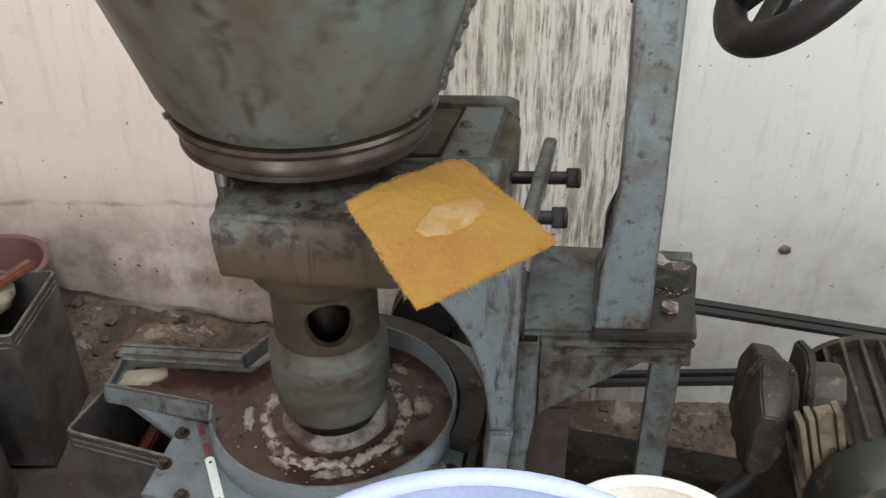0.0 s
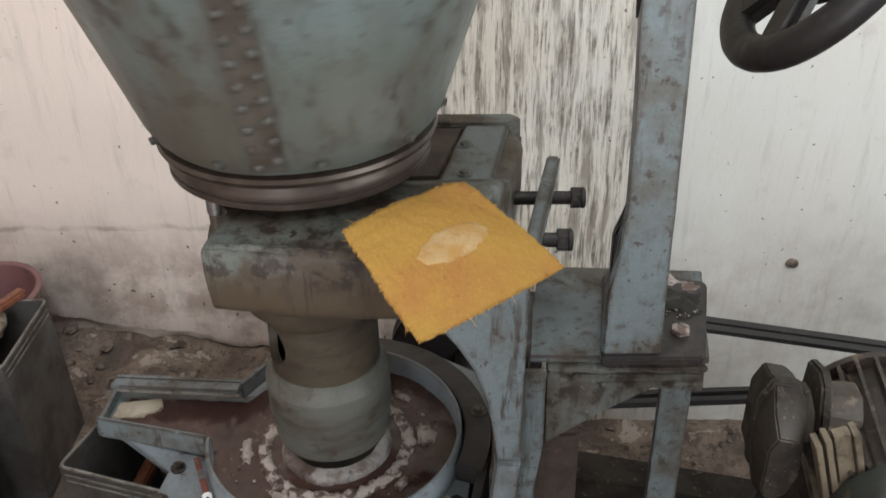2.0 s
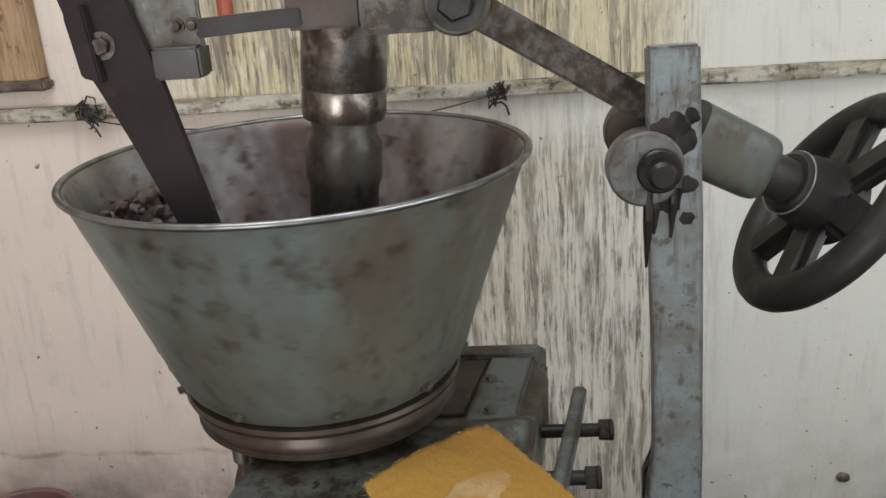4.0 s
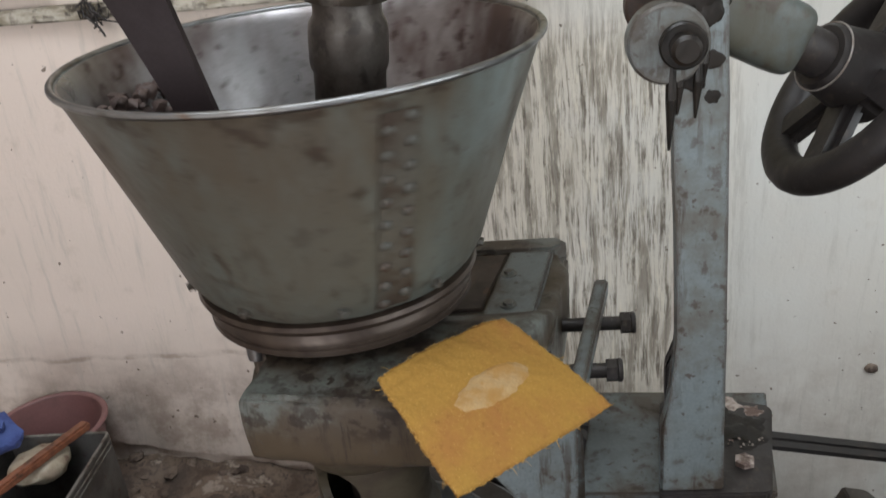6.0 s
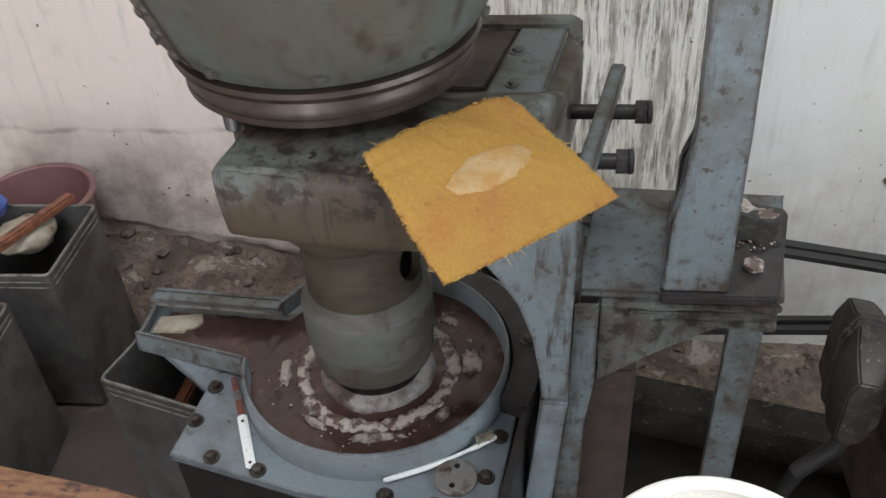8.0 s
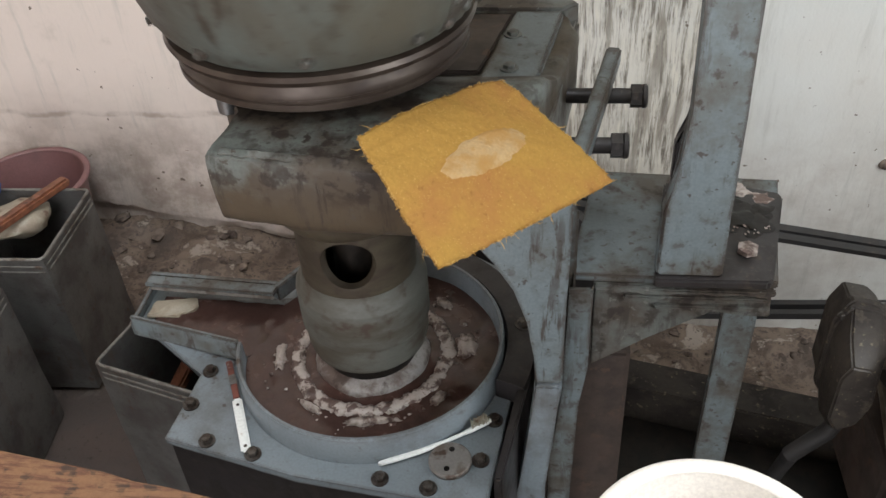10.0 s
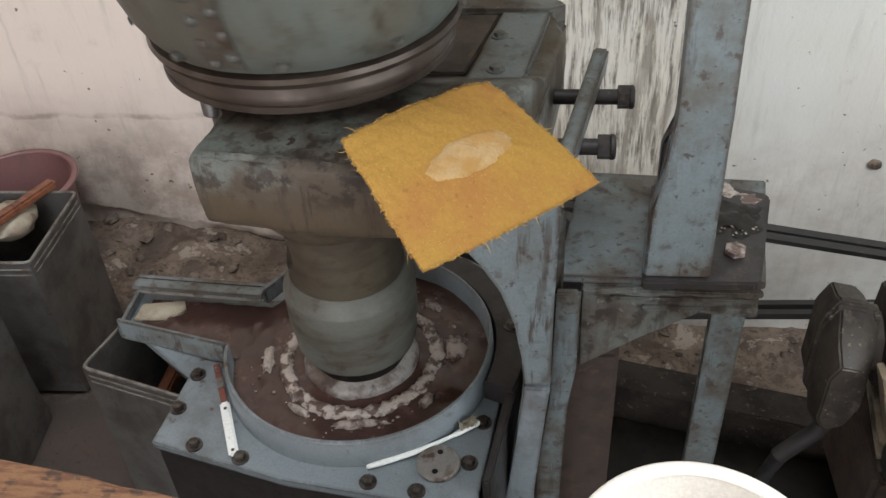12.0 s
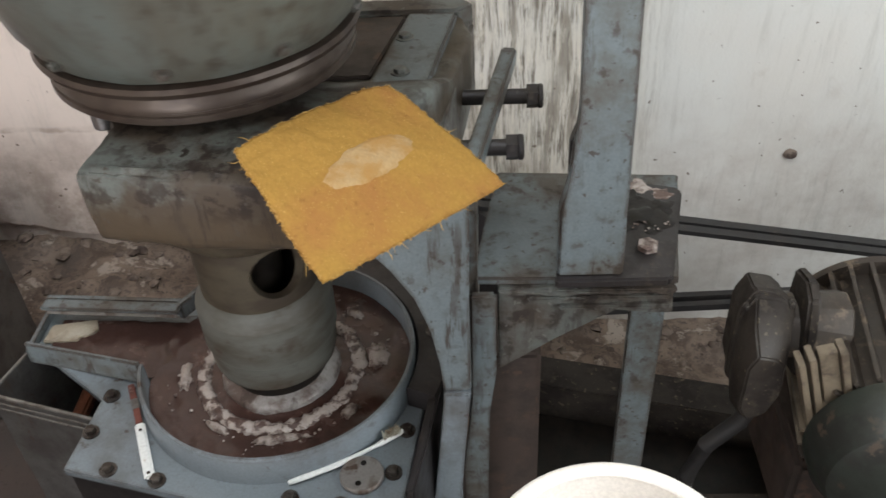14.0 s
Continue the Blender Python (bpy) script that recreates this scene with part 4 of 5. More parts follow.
def tension_screw():
    root = thing("tension_screw", tuple(P0), "tension screw in a blue sleeve with a black handwheel", "handwheel")
    far = (WHEEL - P0).length
    bm = B()
    side = Vector((0, 0, 1)).cross(D).normalized()
    rise = D.cross(side)
    loop = []
    for k in range(32):
        a = 2 * math.pi * (k + 0.5) / 32
        c, d = math.cos(a), math.sin(a)
        loop.append(side * 0.033 * math.copysign(abs(c) ** 0.5, c) + rise * 0.041 * math.copysign(abs(d) ** 0.5, d))
    rings = [[bm.verts.new(P0 + D * at + v * k) for v in loop] for at, k in ((-0.03, 1.0), (0.01, 1.0), (0.045, 0.995), (0.072, 0.985), (0.080, 0.95), (0.0845, 0.88), (0.086, 0.78))]
    for p, q in zip(rings, rings[1:]):
        for k in range(32):
            bm.faces.new((p[k], p[(k + 1) % 32], q[(k + 1) % 32], q[k]))
    bm.faces.new(rings[0]), bm.faces.new(rings[-1])
    part("sleeve", bm, SLEEVE, root, "stained blue-grey sleeve with rounded edges")
    bm = B()
    rod(bm, P0 + D * 0.07, P0 + D * (far - 0.03), 0.027, segs=28, bevel=0.002)
    part("screw", bm, DARK, root)
    bm = B()
    rod(bm, P0 + D * (far - 0.074), P0 + D * (far + 0.014), 0.039, 0.054, segs=36, bevel=0.004)
    part("wheel_hub", bm, WHEELIRON, root)
    # the hub's edge gets a thin paler ring
    bm = B()
    m = Matrix.Translation(P0 + D * (far - 0.068)) @ D.to_track_quat("Z", "Y").to_matrix().to_4x4()
    lathe(bm, [(0.0405 + 0.0012 * math.cos(a), 0.0012 * math.sin(a)) for a in np.linspace(0, 2 * math.pi, 8, endpoint=False)], m, 36, True)
    part("hub_edge", bm, DISC, root, "thin pale ring at the edge of the hub")
    m = Matrix.Translation(WHEEL) @ FACE.to_track_quat("Z", "Y").to_matrix().to_4x4()
    bm = B()
    R, r = 0.136, 0.0235
    lathe(bm, [(R + r * math.cos(a), 0.9 * r * math.sin(a)) for a in np.linspace(0, 2 * math.pi, 16, endpoint=False)], m, 64, True)
    part("wheel_rim", bm, WHEELIRON, root, "thick black cast rim")
    for k in range(6):
        a = radians(60 * k + SPOKE)
        bm = B()
        bar(bm, m @ Vector((0.02 * math.cos(a), 0.02 * math.sin(a), -0.004)), m @ Vector(((R - 0.008) * math.cos(a), (R - 0.008) * math.sin(a), 0)), 0.052, 0.026, 0.010, up=FACE)
        part("spoke", bm, WHEELIRON, root)
    return root


SPOKE = 0
tension_screw()


def pestle():
    root = thing("pestle", (-0.10, 1.17, 1.06), "greasy steel pestle standing inside the hopper", "pestle")
    top, low = Vector((-0.083, 1.165, 1.50)), Vector((-0.128, 1.175, 1.06))
    d = (low - top).normalized()
    m = Matrix.Translation(top) @ d.to_track_quat("Z", "Y").to_matrix().to_4x4()
    bm = B()
    lathe(bm, [(0.02, 0), (0.0505, 0), (0.0512, 0.118), (0.0500, 0.120), (0.0512, 0.123), (0.0515, 0.148), (0.0495, 0.157), (0.02, 0.157)], m, 48, True)
    part("upper_sleeve", bm, PESTLE, root, "shiny worn steel sleeve")
    bm = B()
    lathe(bm, [(0.02, 0.14), (0.0400, 0.14), (0.0400, 0.174), (0.0455, 0.184), (0.0470, 0.192), (0.0470, 0.228), (0.0455, 0.236), (0.0430, 0.240), (0.0425, 0.42), (0.02, 0.43)], m, 48, True)
    part("shank", bm, SHANK, root, "dark oily grinding shank")
    return root


pestle()


def yoke():
    root = thing("pestle_yoke", (-0.05, 1.10, 1.45), "dark greasy steel yoke block clamping the pestle", "yoke")
    bm = B()
    box(bm, -0.136, -0.054, 1.085, 1.22, 1.455, 1.60, 0.003)
    part("brown_block", bm, BROWN, root, "brown steel block with a drilled hole")
    # a flat black disc stands in for the shaded hole
    bm = B()
    rod(bm, (-0.100, 1.0845, 1.497), (-0.100, 1.083, 1.497), 0.006, segs=16)
    part("drilled_hole", bm, GREASE_AND_SHADE, root)
    bm = B()
    box(bm, -0.054, 0.03, 1.075, 1.215, 1.446, 1.60, 0.006)
    cut(bm, 0.02)
    roughen(bm, 0.003, 40)
    part("greasy_block", bm, CAST, root, "green-black greasy block")
    bm = B()
    rod(bm, (0.050, 1.068, 1.476), (0.050, 1.10, 1.476), 0.036, segs=36, bevel=0.003)
    part("lug", bm, CAST, root)
    bm = B()
    hexbolt(bm, (0.050, 1.068, 1.476), (0, -1, 0), 0.020, 0.026)
    part("lug_bolt", bm, GREASE_AND_SHADE, root, "large black bolt")
    bm = B()
    bar(bm, (0.060, 1.100, 1.470), (0.305, 1.138, 1.313), 0.022, 0.038, 0.003)
    part("link_bar", bm, BOLT, root, "oily flat link bar to the post")
    bm = B()
    bar(bm, (-0.120, 1.09, 1.470), (-0.228, 1.062, 1.466), 0.016, 0.020, 0.002)
    part("blade_arm", bm, DARK, root)
    return root


yoke()


def scraper():
    root = thing("seed_scraper", (-0.29, 1.06, 1.10), "long dark steel scraper blade dipping into the hopper", "scraper")
    bm = B()
    prism(bm, [(-0.403, 1.62), (-0.326, 1.62), (-0.304, 1.535), (-0.270, 1.42), (-0.236, 1.27), (-0.20, 1.12), (-0.225, 1.09), (-0.245, 1.13), (-0.280, 1.265), (-0.313, 1.35), (-0.349, 1.43), (-0.373, 1.535)],
          "y", 1.044, 1.056, 0.002)
    part("blade", bm, BLADE, root)
    bm = B()
    prism(bm, [(-0.349, 1.425), (-0.328, 1.418), (-0.335, 1.50), (-0.357, 1.49)], "y", 1.030, 1.044, 0.002)
    part("clamp_plate", bm, BLADE, root)
    bm = B()
    hexbolt(bm, (-0.326, 1.044, 1.456), (0, -1, 0), 0.010, 0.010)
    part("bolt", bm, BOLT, root)
    bm = B()
    box(bm, -0.307, -0.222, 1.058, 1.068, 1.425, 1.512, 0.002)
    part("holder_plate", bm, CAST, root, "grey holder plate")
    bm = B()
    box(bm, -0.274, -0.222, 1.040, 1.080, 1.416, 1.450, 0.003)
    part("holder_block", bm, DARK, root)
    for x in (-0.247, -0.23):
        bm = B()
        hexbolt(bm, (x, 1.058, 1.470), (0, -1, 0), 0.0055, 0.008)
        part("small_bolt", bm, BOLT, root)
    return root


scraper()


def meal_heap():
    rnd = random.Random(12)
    bm = B()
    for i in range(240):
        a = radians(rnd.uniform(150, 222))
        z = rnd.uniform(1.10, 1.245)
        r = 0.205 + (z - 1.08) * 0.35 - rnd.uniform(0.008, 0.035)
        lump(bm, (AX + r * math.cos(a), AY + r * math.sin(a), z), rnd.uniform(0.004, 0.014), i, 0.85, 1, 0.9)
    ob = new("seed_meal_heap", mesh_of("seed_meal_heap", bm, MEAL, 60))
    tagged(ob, "clumps of crushed brown seed meal heaped against the scraper", "seed meal", kind="stuff")


meal_heap()


def pan():
    root = thing("mill_base", (AX, AY, 0.0), "blue-painted steel mill base with bolted top plate and paste pan", "mill base")
    plan = [(-0.454, 1.014), (-0.238, 0.960), (-0.04, 0.934), (0.036, 0.930), (0.062, 1.15), (0.096, 1.29), (0.07, 1.40), (-0.02, 1.46), (-0.167, 1.475), (-0.30, 1.45), (-0.37, 1.36), (-0.40, 1.25), (-0.450, 1.17)]
    top = plan[:-2] + [(-0.40, 1.29), (-0.585, 1.29), (-0.600, 1.268), (-0.437, 1.145)]
    bm = B()
    prism(bm, top, "z", 0.386, 0.400, 0.002)
    part("top_plate", bm, PLATE, root)
    bm = B()
    inner = [(AX + (x - AX) * 0.985, AY + (y - AY) * 0.985) for x, y in plan]
    prism(bm, inner, "z", 0.0, 0.3855, 0.004)
    part("body", bm, DARK, root, "black oily base body")
    bm = B()
    lathe(bm, [(0.2045, 0.396), (0.214, 0.396), (0.212, 0.447), (0.210, 0.450), (0.206, 0.450), (0.2045, 0.446)], AXIS, 96, True, (188, 486))
    ring = part("pan_wall", bm, PLATE, root, "round pan wall")
    # black ring: the oily plate's shade beside the pan is in its colour
    bm = B()
    lathe(bm, [(0.2155, 0.401), (0.2625, 0.401), (0.2625, 0.434), (0.260, 0.438), (0.218, 0.440), (0.2155, 0.437)], AXIS, 64, True, (-20, 92))
    roughen(bm, 0.0008, 50)
    part("outer_guard", bm, DARK, root, "black curved guard round the pan")
    bm = B()
    hexbolt(bm, (AX + 0.240, AY + 0.045, 0.4385), (0, 0, 1), 0.009, 0.011)
    part("guard_bolt", bm, BOLT, root)
    bm = B()
    prism(bm, [(0.044, 0.950), (0.056, 0.950), (0.090, 1.150), (0.074, 1.150)], "z", 0.10, 0.432, 0.003)
    part("side_guard", bm, DARK, root, "black plate along the side of the base")
    bolts = [(-0.117, 0.963), (0.022, 1.004), (-0.425, 1.150), (-0.434, 1.080), (-0.386, 1.012), (-0.31, 0.993), (-0.047, 0.952), (0.037, 1.078)]
    for x, y in bolts:
        bm = B()
        hexbolt(bm, (x, y, 0.400), (0, 0, 1), 0.0085, 0.011)
        part("bolt", bm, BOLT, root)
    # the open spout
    bm = B()
    bar(bm, (-0.585, 1.236, 0.414), (-0.376, 1.172, 0.430), 0.008, 0.044, 0.002)
    part("spout_side", bm, PAINT_LIGHT, root)
    bm = B()
    bar(bm, (-0.585, 1.336, 0.430), (-0.348, 1.318, 0.432), 0.012, 0.030, 0.002)
    bar(bm, (-0.585, 1.318, 0.442), (-0.348, 1.300, 0.444), 0.024, 0.008, 0.002)
    part("spout_side", bm, PAINT, root, "blue-black spout bar with a bright edge")
    # pale strip for the worn edge, its white highlight put into the colour
    bm = B()
    bar(bm, (-0.575, 1.3055, 0.4365), (-0.350, 1.2885, 0.4385), 0.005, 0.005, 0.001)
    part("bright_edge", bm, DISC, root, "bright edge of the spout bar, worn and highlighted")
    bm = B()
    bar(bm, (-0.352, 1.306, 0.432), (-0.300, 1.388, 0.434), 0.012, 0.032, 0.002)
    part("spout_corner", bm, PAINT, root)
    bm = B()
    prism(bm, [(-0.590, 1.238), (-0.36, 1.168), (-0.30, 1.20), (-0.30, 1.33), (-0.36, 1.325), (-0.590, 1.342)], "z", 0.4005, 0.4030, 0.0005)
    part("spout_floor", bm, PAINT_LIGHT, root)
    bm = B()
    prism(bm, [(-0.592, 1.236), (-0.584, 1.236), (-0.584, 1.345), (-0.592, 1.345)], "z", 0.39, 0.418, 0.001)
    part("spout_lip", bm, PAINT, root)
    bm = B()
    rod(bm, (-0.021, 0.998, 0.400), (-0.021, 0.998, 0.409), 0.031, segs=40, bevel=0.002)
    cap = part("inspection_disc", bm, DISC, root, "round grey steel cap")
    # two black discs drawn for the shade inside the cap's holes
    for dx, dy in ((0.001, 0.017), (-0.003, -0.017)):
        bm = B()
        rod(bm, (-0.021 + dx, 0.998 + dy, 0.4085), (-0.021 + dx, 0.998 + dy, 0.4096), 0.0042, segs=14)
        part("cap_hole", bm, GREASE_AND_SHADE, cap)
    # paste in the pan and on the spout
    bm = B()
    n, k = 120, 34
    rings = []
    for j in range(k + 1):
        r = 0.07 + (0.2043 - 0.07) * j / k
        row = []
        for i in range(n):
            a = 2 * math.pi * i / n
            p = Vector((AX + r * math.cos(a), AY + r * math.sin(a), 0))
            z = 0.4065 + 0.0035 * noise.fractal(p * 20, 1.0, 2.0, 4)
            row.append(bm.verts.new((p.x, p.y, z)))
        rings.append(row)
    for p, q in zip(rings, rings[1:]):
        for i in range(n):
            bm.faces.new((p[i], p[(i + 1) % n], q[(i + 1) % n], q[i]))
    part("pan_paste", bm, PASTE, root, "wet dark brown paste filling the pan", angle=80)
    bm = B()
    nx, ny = 48, 16
    grid = []
    for i in range(nx + 1):
        x = -0.563 + 0.238 * i / nx
        y0, y1 = 1.242 - 0.306 * (x + 0.585), 1.316 - 0.04 * (x + 0.585)
        if x > -0.376:
            y0 += 0.9 * (x + 0.376)
        fall = max(0.0, (x + 0.42) / 0.095)
        row = []
        for j in range(ny + 1):
            y = y0 + (y1 - y0) * j / ny
            z = 0.4085 + 0.004 * noise.fractal(Vector((x, y, 0)) * 22, 1.0, 2.0, 4) - 0.006 * min(1.0, fall) ** 2
            row.append(bm.verts.new((x, y, z if i else 0.4005)))
        grid.append(row)
    for p, q in zip(grid, grid[1:]):
        for j in range(ny):
            bm.faces.new((p[j], p[j + 1], q[j + 1], q[j]))
    part("spout_paste", bm, PASTE, root, "wet brown paste on the spout", angle=80)
    bm = B()
    prism(bm, [(-0.575, 1.262), (-0.515, 1.262), (-0.49, 1.29), (-0.50, 1.312), (-0.570, 1.300)], "z", 0.405, 0.4125, 0.002)
    cut(bm, 0.012)
    roughen(bm, 0.003, 60)
    part("cream_paste", bm, CREAM, root, "cream-coloured paste at the spout", angle=80)
    bm = B()
    lathe(bm, [(0.072, 0.40), (0.093, 0.403), (0.0915, 0.411), (0.086, 0.418), (0.078, 0.422), (0.072, 0.426)], AXIS, 120, True)
    roughen(bm, 0.002, 60, 3)
    part("seal_ring", bm, SEAL, root, "grey seal ring smeared with pale paste", angle=80)
    bm = B()
    n = 200
    rows = []
    for r, z in ((0.108, 0.402), (0.110, 0.409), (0.114, 0.412), (0.120, 0.4125), (0.126, 0.412), (0.131, 0.408), (0.134, 0.402)):
        row = []
        for i in range(n):
            a = 2 * math.pi * i / n
            p = Vector((math.cos(a), math.sin(a), 0))
            w = r + 0.006 * noise.noise(p * 7) + 0.004 * noise.noise(p * 19)
            row.append(bm.verts.new((AX + w * p.x, AY + w * p.y, z + 0.004 * noise.noise(p * w * 150) + 0.004 * noise.noise(p * 5 + Vector((0, 0, 3))))))
        rows.append(row)
    for p, q in zip(rows, rows[1:]):
        for i in range(n):
            bm.faces.new((p[i], p[(i + 1) % n], q[(i + 1) % n], q[i]))
    part("crust_ring", bm, CRUST, root, "cracked ring of pale paste crust", angle=80)
    for a0, r0, la, lr, k in ((9, 0.152, 0.030, 0.019, 1), (186, 0.150, 0.028, 0.010, 2), (278, 0.142, 0.040, 0.007, 3), (238, 0.141, 0.022, 0.006, 4), (322, 0.146, 0.018, 0.008, 5), (50, 0.160, 0.016, 0.010, 6)):
        c = Vector((AX + r0 * math.cos(radians(a0)), AY + r0 * math.sin(radians(a0)), 0.409))
        out = Vector((math.cos(radians(a0)), math.sin(radians(a0)), 0))
        side = Vector((-out.y, out.x, 0))
        bm = B()
        rim = []
        for i in range(40):
            a = 2 * math.pi * i / 40
            w = 1 + 0.55 * noise.noise(Vector((math.cos(a) * 2.2, math.sin(a) * 2.2, k * 3.7)))
            rim.append(c + side * la * w * math.cos(a) + out * lr * w * math.sin(a))
        top = [bm.verts.new(p.lerp(c, 0.25) + Vector((0, 0, 0.0035))) for p in rim]
        low = [bm.verts.new(p - Vector((0, 0, 0.003))) for p in rim]
        for i in range(40):
            bm.faces.new((low[i], low[(i + 1) % 40], top[(i + 1) % 40], top[i]))
        bm.faces.new(top)
        part("paste_splash", bm, SPLASH, root, "pale dried paste splash", angle=80)
    rnd = random.Random(21)
    bm = B()
    for n_, a_, sa, r_, sr, big_ in ((8, 12, 9, 0.160, 0.010, 0.005), (9, 190, 12, 0.155, 0.012, 0.004), (30, 268, 26, 0.150, 0.012, 0.0035), (8, 60, 14, 0.165, 0.01, 0.005)):
        for i in range(n_):
            a, r = radians(rnd.gauss(a_, sa)), rnd.gauss(r_, sr)
            lump(bm, (AX + r * math.cos(a), AY + r * math.sin(a), 0.4085), rnd.uniform(0.3, 1.0) * big_, i + a_ * 10, 0.3, 1, 0.6)
    ob = part("crust_lumps", bm, CRUST, root, "broken lumps of pale paste crust", angle=80)
    tagged(ob, kind="stuff")
    return root


pan()

# ---- things on the mill ----


def felt():
    """A stiff square of felt lying over the housing: bilinear between its corners, sagging, with frayed edges."""
    L, T, R, Bo = (Vector(p) for p in ((-0.081, 0.950, 0.972), (0.054, 1.108, 0.953), (0.181, 1.023, 0.873), (0.008, 0.845, 0.890)))
    root = thing("felt_square", (0.04, 0.98, 0.93), "yellow felt square with a worn pale patch on the gearbox", "felt cloth")
    e1, e2 = (T - L + R - Bo) / 2, (Bo - L + R - T) / 2
    nrm = e2.cross(e1).normalized()
    if nrm.z < 0:
        nrm = -nrm

    def at(u, v, off=0.0):
        # corners slightly rounded, the back corner cut flat
        cu, cv = u - 0.5, v - 0.5
        k = 1 - 0.025 * (abs(cu) * abs(cv) * 4) ** 3
        k -= 0.04 * max(0.0, (cu - cv) - 0.8) / 0.2
        u, v = 0.5 + cu * k, 0.5 + cv * k
        v -= 0.028 * math.sin(math.pi * u) * (1 - v)
        p = L.lerp(T, u).lerp(Bo.lerp(R, u), v)
        p = p + nrm * (0.010 * math.sin(math.pi * u) * math.sin(math.pi * v) + 0.004 * noise.noise(Vector((u * 4, v * 4, 2))) + 0.0016 * noise.noise(Vector((u * 17, v * 17, 7))))
        edge = min(u, v, 1 - u, 1 - v)
        if edge < 0.01:
            p = p + (e1 * (u - 0.5) + e2 * (v - 0.5)) * 0.022 * noise.noise(Vector((u * 30, v * 30, 0)))
        return p + nrm * off

    n = 60
    bm = B()
    top = [[bm.verts.new(at(i / n, j / n, 0.0035 - (0.002 if i in (0, n) or j in (0, n) else 0))) for j in range(n + 1)] for i in range(n + 1)]
    bot = [[bm.verts.new(at(i / n, j / n, -0.0035 + (0.002 if i in (0, n) or j in (0, n) else 0))) for j in range(n + 1)] for i in range(n + 1)]
    for i in range(n):
        for j in range(n):
            bm.faces.new((top[i][j], top[i + 1][j], top[i + 1][j + 1], top[i][j + 1]))
            bm.faces.new((bot[i][j], bot[i][j + 1], bot[i + 1][j + 1], bot[i + 1][j]))
    for k in range(n):
        for a, b in (((k, 0), (k + 1, 0)), ((k, n), (k + 1, n)), ((0, k), (0, k + 1)), ((n, k), (n, k + 1))):
            bm.faces.new((top[a[0]][a[1]], top[b[0]][b[1]], bot[b[0]][b[1]], bot[a[0]][a[1]]))
    part("cloth", bm, FELT, root, angle=80)
    # the worn oval patch
    bm = B()
    rows = []
    for j in range(9):
        f = j / 8
        row = []
        for i in range(56):
            a = 2 * math.pi * i / 56
            w = 1 + 0.16 * noise.noise(Vector((math.cos(a) * 2, math.sin(a) * 2, 4))) + 0.10 * noise.noise(Vector((math.cos(a) * 7, math.sin(a) * 7, 1)))
            du, dv = 0.245 * math.cos(a) * w * f, 0.125 * math.sin(a) * w * f
            row.append(bm.verts.new(at(0.51 + du - 0.10 * math.sin(a) * f, 0.485 + dv + 0.03 * math.cos(a) * f, 0.0052 if j < 8 else 0.0030)))
        rows.append(row)
    for p, q in zip(rows[1:], rows[2:]):
        for i in range(56):
            bm.faces.new((p[i], p[(i + 1) % 56], q[(i + 1) % 56], q[i]))
    bm.faces.new(rows[1])
    part("worn_patch", bm, FELT_PALE, root, "pale worn oval patch", angle=80)
    # frayed fibres along the edges
    rnd = random.Random(5)
    bm = B()
    for i in range(1500):
        s, w = rnd.randrange(4), rnd.random()
        u, v = ((w, 0.004), (w, 0.996), (0.004, w), (0.996, w))[s]
        p = at(u, v, rnd.uniform(-0.003, 0.003))
        out = (e1 * (u - 0.5) + e2 * (v - 0.5)).normalized()
        ln = rnd.uniform(0.001, 0.0032) if rnd.random() < 0.99 else rnd.uniform(0.006, 0.016)
        d = (out + Vector((rnd.gauss(0, 0.6), rnd.gauss(0, 0.6), rnd.gauss(0, 0.5)))).normalized()
        q = p + d * ln
        side = d.cross(nrm).normalized() * 0.00035
        mid = p.lerp(q, 0.5) + Vector((rnd.gauss(0, 1), rnd.gauss(0, 1), rnd.gauss(0, 1))) * ln * 0.12
        vs = [bm.verts.new(c) for c in (p - side, p + side, mid + side, mid - side, q)]
        bm.faces.new((vs[0], vs[1], vs[2], vs[3])), bm.faces.new((vs[3], vs[2], vs[4]))
    for i in range(1500):
        u, v = rnd.uniform(0.01, 0.99), rnd.uniform(0.01, 0.99)
        p = at(u, v, 0.0034)
        a = rnd.uniform(0, 2 * math.pi)
        d = (e1.normalized() * math.cos(a) + e2.normalized() * math.sin(a) + nrm * rnd.uniform(0.05, 0.6)).normalized()
        q = p + d * rnd.uniform(0.001, 0.0032)
        side = d.cross(nrm).normalized() * 0.00022
        bm.faces.new([bm.verts.new(c) for c in (p - side, p + side, q)])
    ob = part("fuzz", bm, FUZZ, root, "frayed yellow fibres", angle=80)
    tagged(ob, kind="stuff")
    return root


felt()


